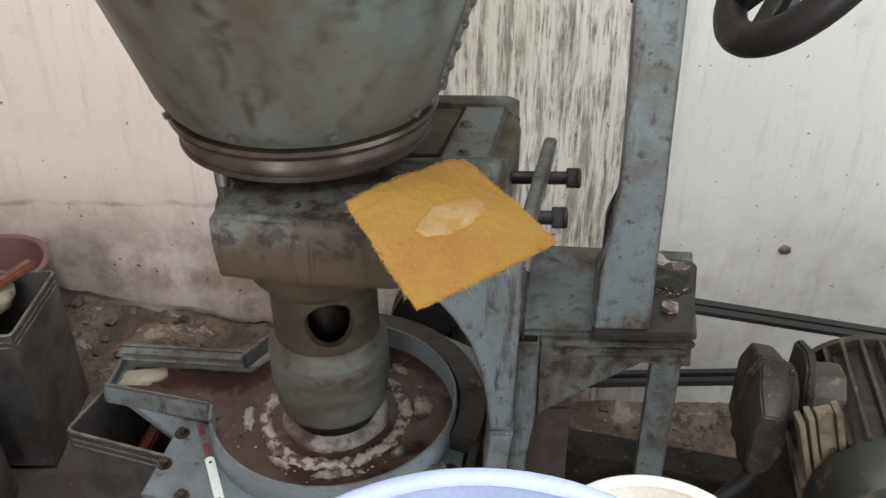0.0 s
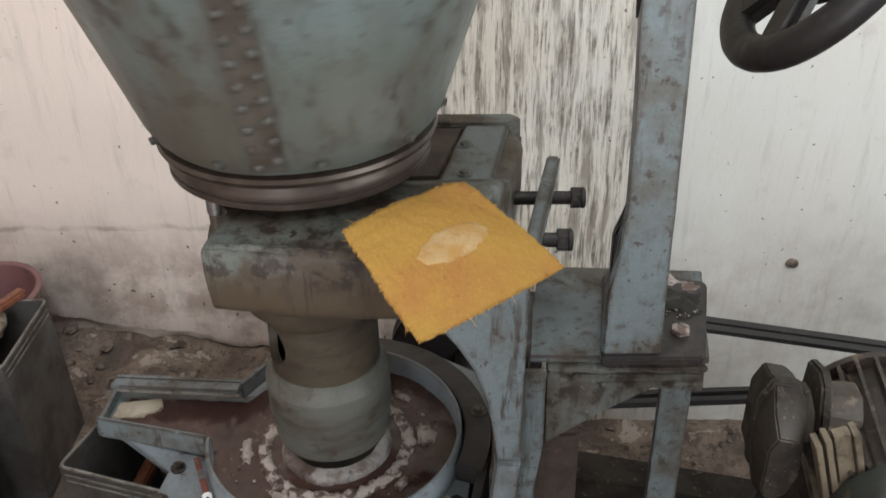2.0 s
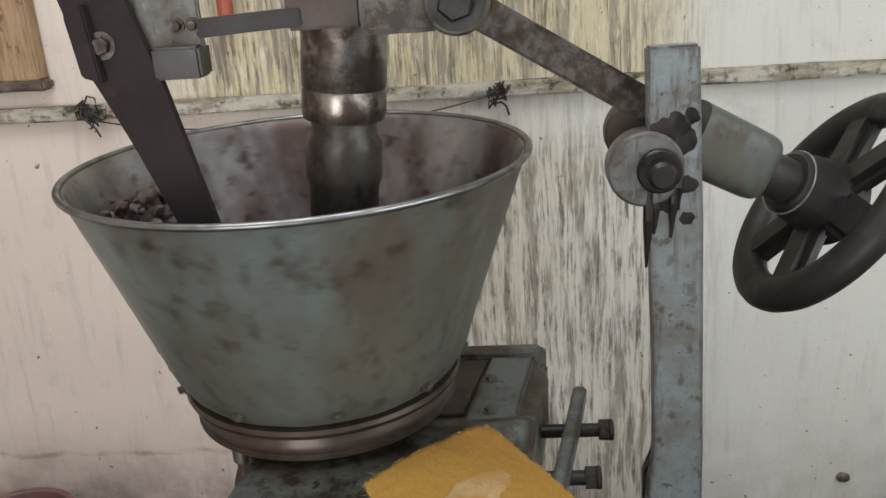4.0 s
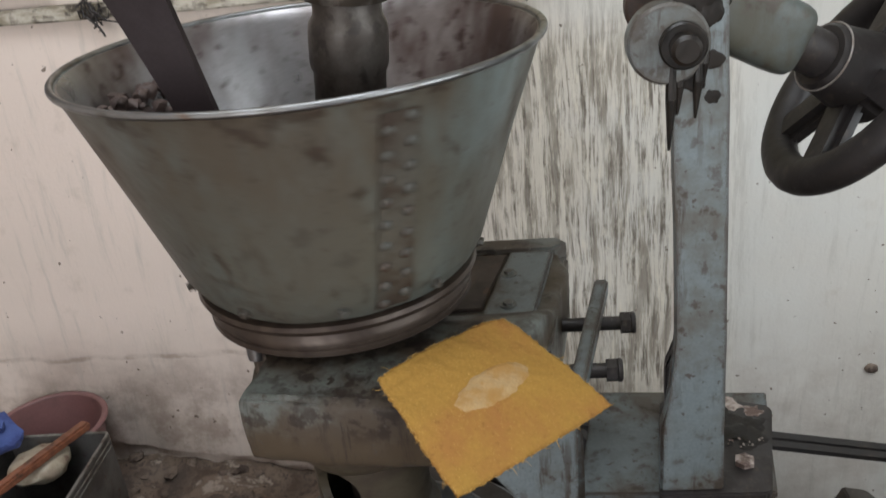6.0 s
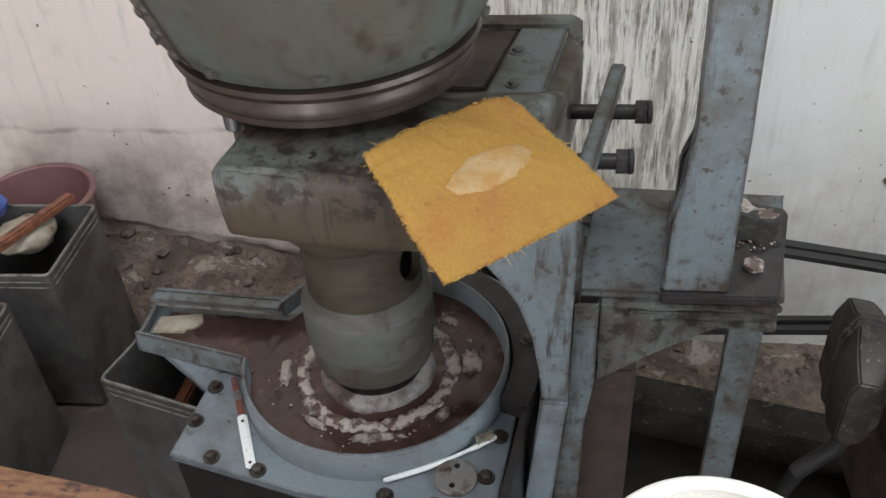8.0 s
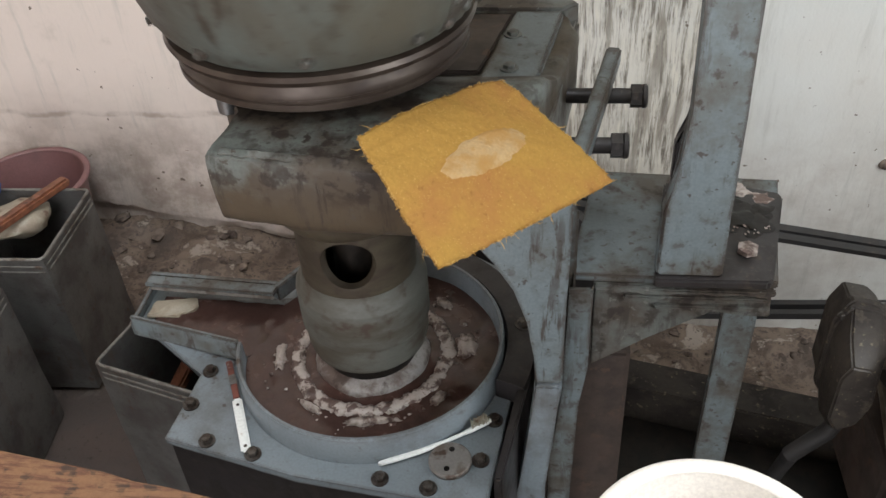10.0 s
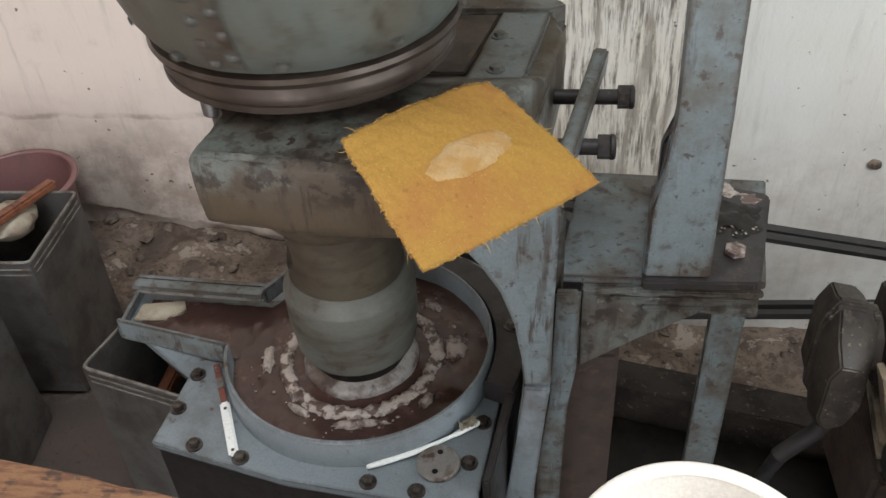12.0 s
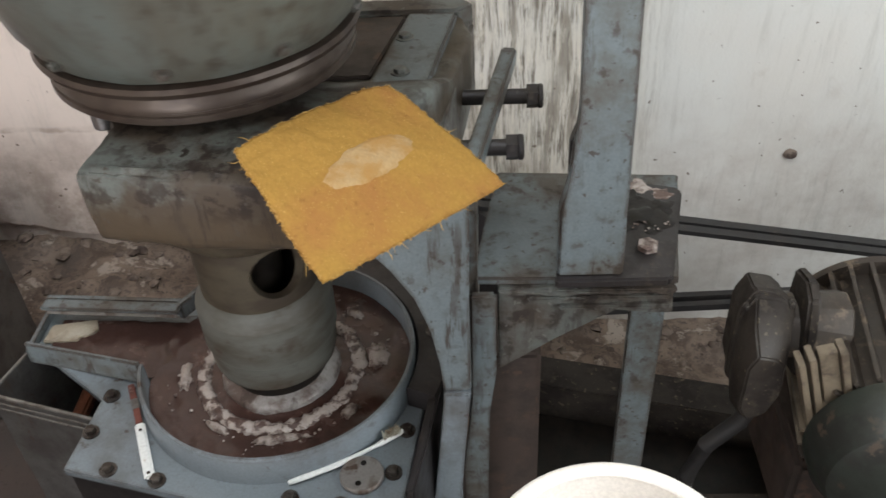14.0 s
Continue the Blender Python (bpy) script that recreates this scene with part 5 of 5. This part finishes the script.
def toothbrush():
    a, b = Vector((-0.122, 0.984, 0.4065)), Vector((0.032, 1.072, 0.4085))
    root = thing("toothbrush", tuple((a + b) / 2), "old white plastic toothbrush lying on the base plate", "toothbrush")
    d = (b - a).normalized()
    s = d.cross(Vector((0, 0, 1))).normalized()
    bm = B()
    rows = []
    for u, w in ((0, 0.002), (0.02, 0.005), (0.15, 0.0062), (0.38, 0.0065), (0.5, 0.0048), (0.62, 0.0035), (0.74, 0.0034), (0.80, 0.0058), (0.97, 0.0058), (1.0, 0.003)):
        w *= 0.78
        p = a.lerp(b, u) + s * 0.006 * math.sin(u * 3.1)
        rows.append([bm.verts.new(p + s * w * math.cos(t) + Vector((0, 0, 0.0035 * math.sin(t)))) for t in np.linspace(0, 2 * math.pi, 10, endpoint=False)])
    for p, q in zip(rows, rows[1:]):
        for i in range(10):
            bm.faces.new((p[i], p[(i + 1) % 10], q[(i + 1) % 10], q[i]))
    bm.faces.new(rows[0]), bm.faces.new(rows[-1])
    part("handle", bm, BRUSH, root, angle=60)
    rnd = random.Random(3)
    bm = B()
    for i in range(120):
        p = a.lerp(b, rnd.uniform(0.82, 0.97)) + s * rnd.uniform(-0.005, 0.005) + Vector((0, 0, 0.003))
        rod(bm, p, p + Vector((rnd.gauss(0, 0.002), rnd.gauss(0, 0.002), 0.010)), 0.0006, segs=4)
    part("bristles", bm, BRISTLE, root, "splayed grey bristles")


toothbrush()


def knife():
    tip, mid, end = Vector((-0.318, 0.992, 0.407)), Vector((-0.362, 1.090, 0.408)), Vector((-0.398, 1.166, 0.409))
    root = thing("scraper_knife", tuple(mid), "small knife with white handle and rusty red blade", "knife")
    bm = B()
    bar(bm, tip, mid, 0.015, 0.007, 0.003)
    handle = part("handle", bm, BRUSH, root)
    for u in (0.08, 0.85):
        bm = B()
        p = tip.lerp(mid, u) + Vector((0, 0, 0.003))
        rod(bm, p, p + Vector((0, 0, 0.0012)), 0.0025, segs=12)
        part("pin", bm, BOLT, handle)
    bm = B()
    bar(bm, mid, end, 0.010, 0.004, 0.001)
    part("blade", bm, RUSTRED, root, "rusty red blade")
    bm = B()
    bar(bm, mid.lerp(end, 0.35), mid.lerp(end, 0.62), 0.011, 0.005, 0.001)
    part("bolster", bm, RIM, root)


knife()

# ---- drive: motor, belts, pulleys, base frame ----


def motor():
    root = thing("electric_motor", (0.80, 1.27, 0.05), "oily brown finned electric motor beside the mill", "motor")
    cz, r = 0.300, 0.118
    yaw = Matrix.Translation((0.805, 1.25, cz)) @ Matrix.Rotation(radians(-9), 4, "Z")    # local y runs along the shaft

    def along(y):
        return yaw @ pose(0, y, 0, -90, 0, 0)
    bm = B()
    lathe(bm, [(0.03, 0), (r - 0.01, 0), (r, 0.01), (r, 0.27), (r - 0.01, 0.28), (0.03, 0.28)], along(-0.13), 64, True)
    part("stator", bm, MOTOR, root)
    # fins on the left side take the paler casting colour
    for k in range(28):
        a = radians(360 * k / 28)
        bm = B()
        m = yaw @ Matrix.Rotation(-a, 4, "Y")
        box(bm, r - 0.004, r + 0.030, -0.12, 0.135, -0.0035, 0.0035, 0.001, m)
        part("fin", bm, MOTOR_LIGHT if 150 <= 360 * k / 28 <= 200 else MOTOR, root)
    bm = B()
    lathe(bm, [(0.03, 0), (r + 0.026, 0.0), (r + 0.028, 0.012), (r + 0.01, 0.03), (0.08, 0.055), (0.03, 0.06)], along(0.138), 64, True)
    part("end_bell", bm, MOTOR, root)
    bm = B()
    lathe(bm, [(0.02, -0.10), (0.08, -0.098), (0.118, -0.08), (0.138, -0.04), (0.142, 0.0), (0.138, 0.004), (0.02, 0.0)], along(-0.125), 64, True)
    part("fan_cowl", bm, COWL, root, "dark green rounded fan cowl")
    # faceted terminal box on the side
    outline = [(0.548, 0.335), (0.548, 0.47), (0.566, 0.508), (0.606, 0.500), (0.628, 0.478), (0.634, 0.38), (0.612, 0.315), (0.572, 0.295)]
    outline = [(x, z - 0.014) for x, z in outline]
    cx, cy = 0.592, 0.386
    bm = B()
    rings = []
    for y, k, dx, dz in ((1.325, 0.9, 0, 0), (1.275, 0.96, 0, 0), (1.272, 1.06, 0, 0), (1.258, 1.06, 0, 0), (1.255, 0.97, 0, 0), (1.205, 0.90, -0.012, -0.012), (1.175, 0.66, -0.016, -0.016)):
        rings.append([bm.verts.new((cx + (x - cx) * k + dx, y, cy + (z - cy) * k + dz)) for x, z in outline])
    for p, q in zip(rings, rings[1:]):
        for i in range(8):
            bm.faces.new((p[i], p[(i + 1) % 8], q[(i + 1) % 8], q[i]))
    bm.faces.new(rings[0]), bm.faces.new(rings[-1])
    bmesh.ops.bevel(bm, geom=bm.edges[:], offset=0.003, segments=2, affect="EDGES")
    box_ = part("terminal_box", bm, MOTOR_DARK, root, "dark faceted terminal box")
    for x, z in ((0.622, 0.474), (0.556, 0.471), (0.562, 0.304), (0.624, 0.331)):
        bm = B()
        hexbolt(bm, (x, 1.259, z), (0, -1, 0), 0.005, 0.008)
        part("screw", bm, BOLT, box_)
    bm = B()
    rod(bm, (0.625, 1.295, 0.40), (0.72, 1.29, 0.385), 0.052, 0.066, 10, 0.004)
    part("terminal_neck", bm, MOTOR, root)
    bm = B()
    prism(bm, [(1.235, 0.335), (1.225, 0.42), (1.245, 0.488), (1.275, 0.505), (1.325, 0.49), (1.335, 0.35), (1.29, 0.32)], "x", 0.643, 0.662, 0.005)
    part("neck_flange", bm, MOTOR_DARK, root, "raised flange between box and neck")
    bm = B()
    box(bm, 0.640, 0.712, 1.262, 1.282, 0.335, 0.43, 0.004)
    part("neck_web", bm, MOTOR_LIGHT, root, "pale web of the neck")
    # pale mounting ribs below the neck, leaning together
    lean = Vector((0.29, 0.0, -0.957))
    for x, z, ln, w in ((0.612, 0.451, 0.175, 0.010), (0.625, 0.462, 0.170, 0.010), (0.647, 0.470, 0.160, 0.026), (0.667, 0.475, 0.125, 0.011)):
        bm = B()
        p = Vector((x, 1.165, z))
        bar(bm, p, p + lean * ln, w, 0.034 if w < 0.02 else 0.02, 0.0012, up=(0, -1, 0))
        part("foot_rib", bm, MOTOR_LIGHT, root, "pale foot rib")
    bm = B()
    p = Vector((0.690, 1.15, 0.358))
    bar(bm, p, p + Vector((0.045, 0.0, 0.012)), 0.03, 0.022, 0.004)
    part("rib_foot", bm, MOTOR_LIGHT, root)
    bm = B()
    box(bm, 0.66, 0.98, 1.16, 1.40, 0.02, 0.20, 0.01)
    part("foot", bm, BROWN, root)
    bm = B()
    tube(bm, [(0.60, 1.24, 0.285), (0.575, 1.225, 0.24), (0.53, 1.23, 0.17), (0.515, 1.25, 0.06), (0.52, 1.28, -0.08), (0.53, 1.30, -0.24)], 0.015, 14)
    part("cable", bm, RUBBER, root, "thick black cable")


motor()


def drive():
    y = 1.60
    big, small = Vector((0.05, y, 0.296)), Vector((1.02, y, 0.232))
    root = thing("large_pulley", tuple(big), "large dark cast belt pulley behind the column", "pulley")
    bm = B()
    lathe(bm, [(0.03, -0.03), (0.160, -0.03), (0.152, -0.02), (0.152, 0.02), (0.160, 0.03), (0.03, 0.03)], Matrix.Translation(big) @ pose(0, 0, 0, 90, 0, 0), 64, True)
    part("sheave", bm, DARK, root)
    bm = B()
    rod(bm, (0.05, 1.42, big.z), (0.05, 1.70, big.z), 0.025)
    part("shaft", bm, DARK, root)
    root = thing("motor_pulley", tuple(small), "small dark motor pulley", "pulley")
    bm = B()
    lathe(bm, [(0.012, -0.04), (0.05, -0.04), (0.044, -0.02), (0.044, 0.02), (0.05, 0.04), (0.012, 0.04)], Matrix.Translation(small) @ pose(0, 0, 0, 90, 0, 0), 48, True)
    part("sheave", bm, DARK, root)
    bm = B()
    rod(bm, (1.02, 1.50, 0.232), (1.02, 1.66, 0.232), 0.013)
    part("shaft", bm, BOLT, root)
    for dy in (-0.014, 0.014):
        bm = B()
        pts = []
        for c, r, a0, a1 in ((big, 0.161, 97, 263), (small, 0.053, -97, 97)):
            for a in np.linspace(radians(a0), radians(a1), 24):
                pts.append(Vector((c.x + r * math.cos(a), y + dy, c.z + r * math.sin(a))))
        n = len(pts)
        rows = []
        for i, p in enumerate(pts):
            t = (pts[(i + 1) % n] - pts[i - 1]).normalized()
            nn = Vector((t.z, 0, -t.x))
            rows.append([bm.verts.new(p + nn * h + Vector((0, w, 0))) for h, w in ((0.0, -0.010), (0.0, 0.010), (-0.012, 0.007), (-0.012, -0.007))])
        for i in range(n):
            p, q = rows[i], rows[(i + 1) % n]
            for k in range(4):
                bm.faces.new((p[k], p[(k + 1) % 4], q[(k + 1) % 4], q[k]))
        single("drive_belt", bm, RUBBER, (0.5, y + dy, 0.3), "black rubber drive belt between the pulleys", "belt", "drive belts")


drive()


def base_frame():
    root = thing("base_frame", (0.6, 1.4, -0.27), "black oily channel-iron base frame under the drive", "base frame")
    bm = B()
    bar(bm, (0.12, 1.585, -0.035), (1.35, 1.295, -0.035), 0.085, 0.11, 0.004)
    part("rear_beam", bm, MOTOR_DARK, root)
    bm = B()
    box(bm, 0.15, 1.0, 1.20, 1.26, -0.09, -0.01, 0.004)
    part("front_beam", bm, MOTOR_DARK, root)
    # added black sheet, stands in for the deep shade between the beams
    bm = B()
    prism(bm, [(0.20, 1.262), (1.0, 1.262), (1.0, 1.330), (0.20, 1.522)], "z", -0.085, -0.07, 0.002)
    part("shade_sheet", bm, GREASE_AND_SHADE, root, "black sheet standing in for the shade under the base frame")
    for x in (0.30, 0.94):
        bm = B()
        box(bm, x, x + 0.06, 1.20, 1.44, -0.28, -0.092, 0.004)
        part("cross_member", bm, BROWN if x < 0.5 else DARK, root)


base_frame()

# ---- tins, bucket and cloth on the floor ----


def oil_tin(base, turn, h, side, label):
    root = thing("oil_tin", base, label, "oil tin", "square oil tins")
    m = Matrix.Translation(base) @ Matrix.Rotation(radians(turn), 4, "Z")
    s = side / 2
    bm = B()
    q = s * math.sqrt(2)
    lathe(bm, [(q, 0.003), (q, h), (q - 0.004, h), (q - 0.004, 0.004)], pose(0, 0, 0, 0, 0, 45), 4, True)
    bmesh.ops.transform(bm, matrix=m, verts=bm.verts)
    cut(bm, 0.06)
    roughen(bm, 0.0025, 11, turn)
    part("body", bm, TIN, root)
    bm = B()
    box(bm, -s, s, -s, s, 0.0, 0.006, 0, m)
    part("bottom", bm, TIN, root)
    for z in (h, h - 0.018, h - 0.032):
        bm = B()
        r, e = 0.0034 if z == h else 0.002, 0.012
        pts = []
        for sx, sy, a0 in ((1, 1, 0), (-1, 1, 90), (-1, -1, 180), (1, -1, 270)):
            for a in (0, 30, 60, 90):
                pts.append(m @ Vector((sx * (s - e) + e * math.cos(radians(a0 + a)), sy * (s - e) + e * math.sin(radians(a0 + a)), z)))
        tube(bm, pts + pts[:1], r, 8)
        part("rolled_edge" if z == h else "bead", bm, TIN_EDGE, root)
    return root


oil_tin((-0.512, 1.275, 0.006), -16, 0.352, 0.232, "open square metal oil tin under the spout")
oil_tin((-0.985, 1.553, 0.012), 2, 0.366, 0.235, "dark square metal oil tin with a wooden stick across it")
oil_tin((-1.02, 1.24, 0.004), 6, 0.362, 0.235, "dark dented square oil tin standing on the floor")


def stick_and_bits():
    bm = B()
    bar(bm, (-1.075, 1.36, 0.384), (-0.925, 1.69, 0.392), 0.026, 0.020, 0.005)
    cut(bm, 0.04)
    roughen(bm, 0.002, 30)
    single("wooden_stick", bm, WOOD, (-1.0, 1.53, 0.385), "reddish wooden stick lying across the oil tin", "stick")
    bm = B()
    bar(bm, (-0.585, 1.235, 0.20), (-0.500, 1.300, 0.335), 0.036, 0.016, 0.004)
    single("wooden_paddle", bm, WOOD, (-0.545, 1.30, 0.06), "red-brown wooden paddle standing in the oil tin", "paddle")
    bm = B()
    lump(bm, (-1.005, 1.60, 0.352), 0.062, 3, 0.45, 3, 0.25)
    single("white_paste_lump", bm, CREAM, (-1.005, 1.60, 0.34), "pale lump of paste in the oil tin", "paste")
    bm = B()
    lump(bm, (-1.135, 1.62, 0.412), 0.075, 9, 0.5, 3, 0.5)
    single("blue_cloth", bm, BLUE_CLOTH, (-1.135, 1.62, 0.38), "crumpled blue cloth on the oil tin", "cloth")


stick_and_bits()


def vessel(name, c, rim, foot, h, mat, label, category, lip=0.008):
    x, y, z = c
    root = thing(name, (x, y, z - h), label, category)
    m = pose(x, y, z - h)
    bm = B()
    lathe(bm, [(0.001, 0), (foot, 0), (rim, h), (rim - 0.003, h), (foot - 0.003, 0.004), (0.001, 0.004)], m, 72)
    part("wall", bm, mat, root)
    bm = B()
    lathe(bm, [(rim + lip * 0.5 + lip * math.cos(a), h + lip * 0.6 * math.sin(a)) for a in np.linspace(0, 2 * math.pi, 12, endpoint=False)], m, 72, True)
    part("rim", bm, mat, root)
    return root


vessel("plastic_bucket", (-1.14, 1.85, 0.275), 0.135, 0.105, 0.24, PINK, "faded pink plastic bucket standing by the wall", "bucket")
vessel("white_bowl", (0.267, 0.672, 0.695), 0.112, 0.075, 0.182, WHITE, "white plastic bowl standing on the bench", "bowl")
vessel("blue_tub", (0.08, 0.325, 0.995), 0.176, 0.14, 0.482, BLUE, "light blue plastic tub standing on the bench", "tub")


def bench():
    root = thing("work_bench", (0.0, 0.5, 0.0), "worn wooden bench with a splintered red-brown edge", "bench")
    for i, (y0, y1) in enumerate(((0.70, 0.862), (0.53, 0.697), (0.36, 0.527), (0.19, 0.357), (0.02, 0.187))):
        bm = B()
        box(bm, -0.95, 0.62, y0, y1, 0.478, 0.510, 0.004)
        cut(bm, 0.06)
        roughen(bm, 0.003, 25, i)
        bmesh.ops.rotate(bm, cent=(-0.4, 0.86, 0.5), matrix=Matrix.Rotation(radians(-9.5), 3, "Z"), verts=bm.verts)
        part("plank", bm, BENCH, root)
    for x, y, z in ((-0.78, 0.75, 0.0), (0.50, 0.55, -0.27), (-0.90, 0.10, 0.0), (0.35, 0.0, -0.27)):
        bm = B()
        box(bm, x, x + 0.06, y, y + 0.06, z - 0.01, 0.478, 0.003)
        part("leg", bm, BENCH, root)


bench()

# ---- on the wall ----


def wall_bits():
    root = thing("window_1", (-1.1, 1.97, 1.30), "old wooden window frame, a dark panel for its unlit interior", "window")
    tagged(root, kind="structure")
    bm = B()
    box(bm, -0.985, -0.893, 1.955, 2.0, 1.315, 2.2, 0.004)
    part("frame_upright", bm, PALE_WOOD, root)
    bm = B()
    box(bm, -1.75, -0.985, 1.955, 2.0, 1.315, 1.375, 0.004)
    part("frame_rail", bm, PALE_WOOD, root)
    # dark panel stands in for the unlit interior behind the frame
    bm = B()
    box(bm, -1.75, -0.985, 1.975, 2.0, 1.375, 2.2, 0.0)
    part("interior_panel", bm, DARK_INTERIOR, root)
    bm = B()
    box(bm, -1.40, -0.885, 1.95, 2.0, 1.292, 1.316, 0.006)
    cut(bm, 0.04)
    roughen(bm, 0.005, 30)
    part("sill", bm, RUBBLE, root, "rough dirty sill")
    bm = B()
    rod(bm, (-0.470, 1.955, 1.40), (-0.462, 1.955, 2.95), 0.0165, segs=24)
    single("red_pipe", bm, RED, (-0.47, 1.955, 1.40), "red-brown painted pipe down the wall", "pipe")
    rnd = random.Random(9)
    for x0 in (0.083, -0.805):
        bm = B()
        pts, p = [], Vector((x0, 1.960, 1.236))
        for i in range(60):
            p = Vector((x0, 1.960, 1.236)) + (p - Vector((x0, 1.960, 1.236))) * 0.75 + Vector((rnd.gauss(0, 0.009), rnd.gauss(0, 0.003), rnd.gauss(0, 0.012)))
            pts.append(p.copy())
        pts += [Vector((x0 + 0.012, 1.958, 1.205)), Vector((x0 + 0.018, 1.962, 1.185))]
        tube(bm, pts, 0.0024, 6)
        single("wire_knot", bm, DARK, (x0, 1.96, 1.236), "dark knot of old wire on the ledge", "wire", "wire knots")
    bm = B()
    pts = [Vector((0.075 - 0.9 * u, 1.962, 1.232 - 0.20 * u * (1 - u) - 0.005 * math.sin(9 * u))) for u in np.linspace(0, 1, 30)]
    tube(bm, pts, 0.0018, 6)
    single("sagging_wire", bm, DARK, (0.0, 1.962, 1.2), "thin dark wire sagging along the wall", "wire")
    bm = B()
    lump(bm, (0.864, 1.998, 0.257), 0.016, 5, 0.8, 2, 0.3)
    single("wall_plug", bm, RUBBLE, (0.864, 1.998, 0.257), "small dirty lump of mortar on the wall", "mortar lump")


wall_bits()


# ---- what moves ----
SPIN = -217.1


def motions():
    hop, col = [], []
    for i in range(141):
        t = i / 10
        hop.append((t, pose(AX, AY, 0.96, 0, 0, -77.2 + SPIN * (t - 2.77))))
        col.append((t, pose(AX, AY, 0.47, 0, 0, -75.0 + SPIN * t)))
    walk(HOP, hop)
    walk(COL, col)


motions()
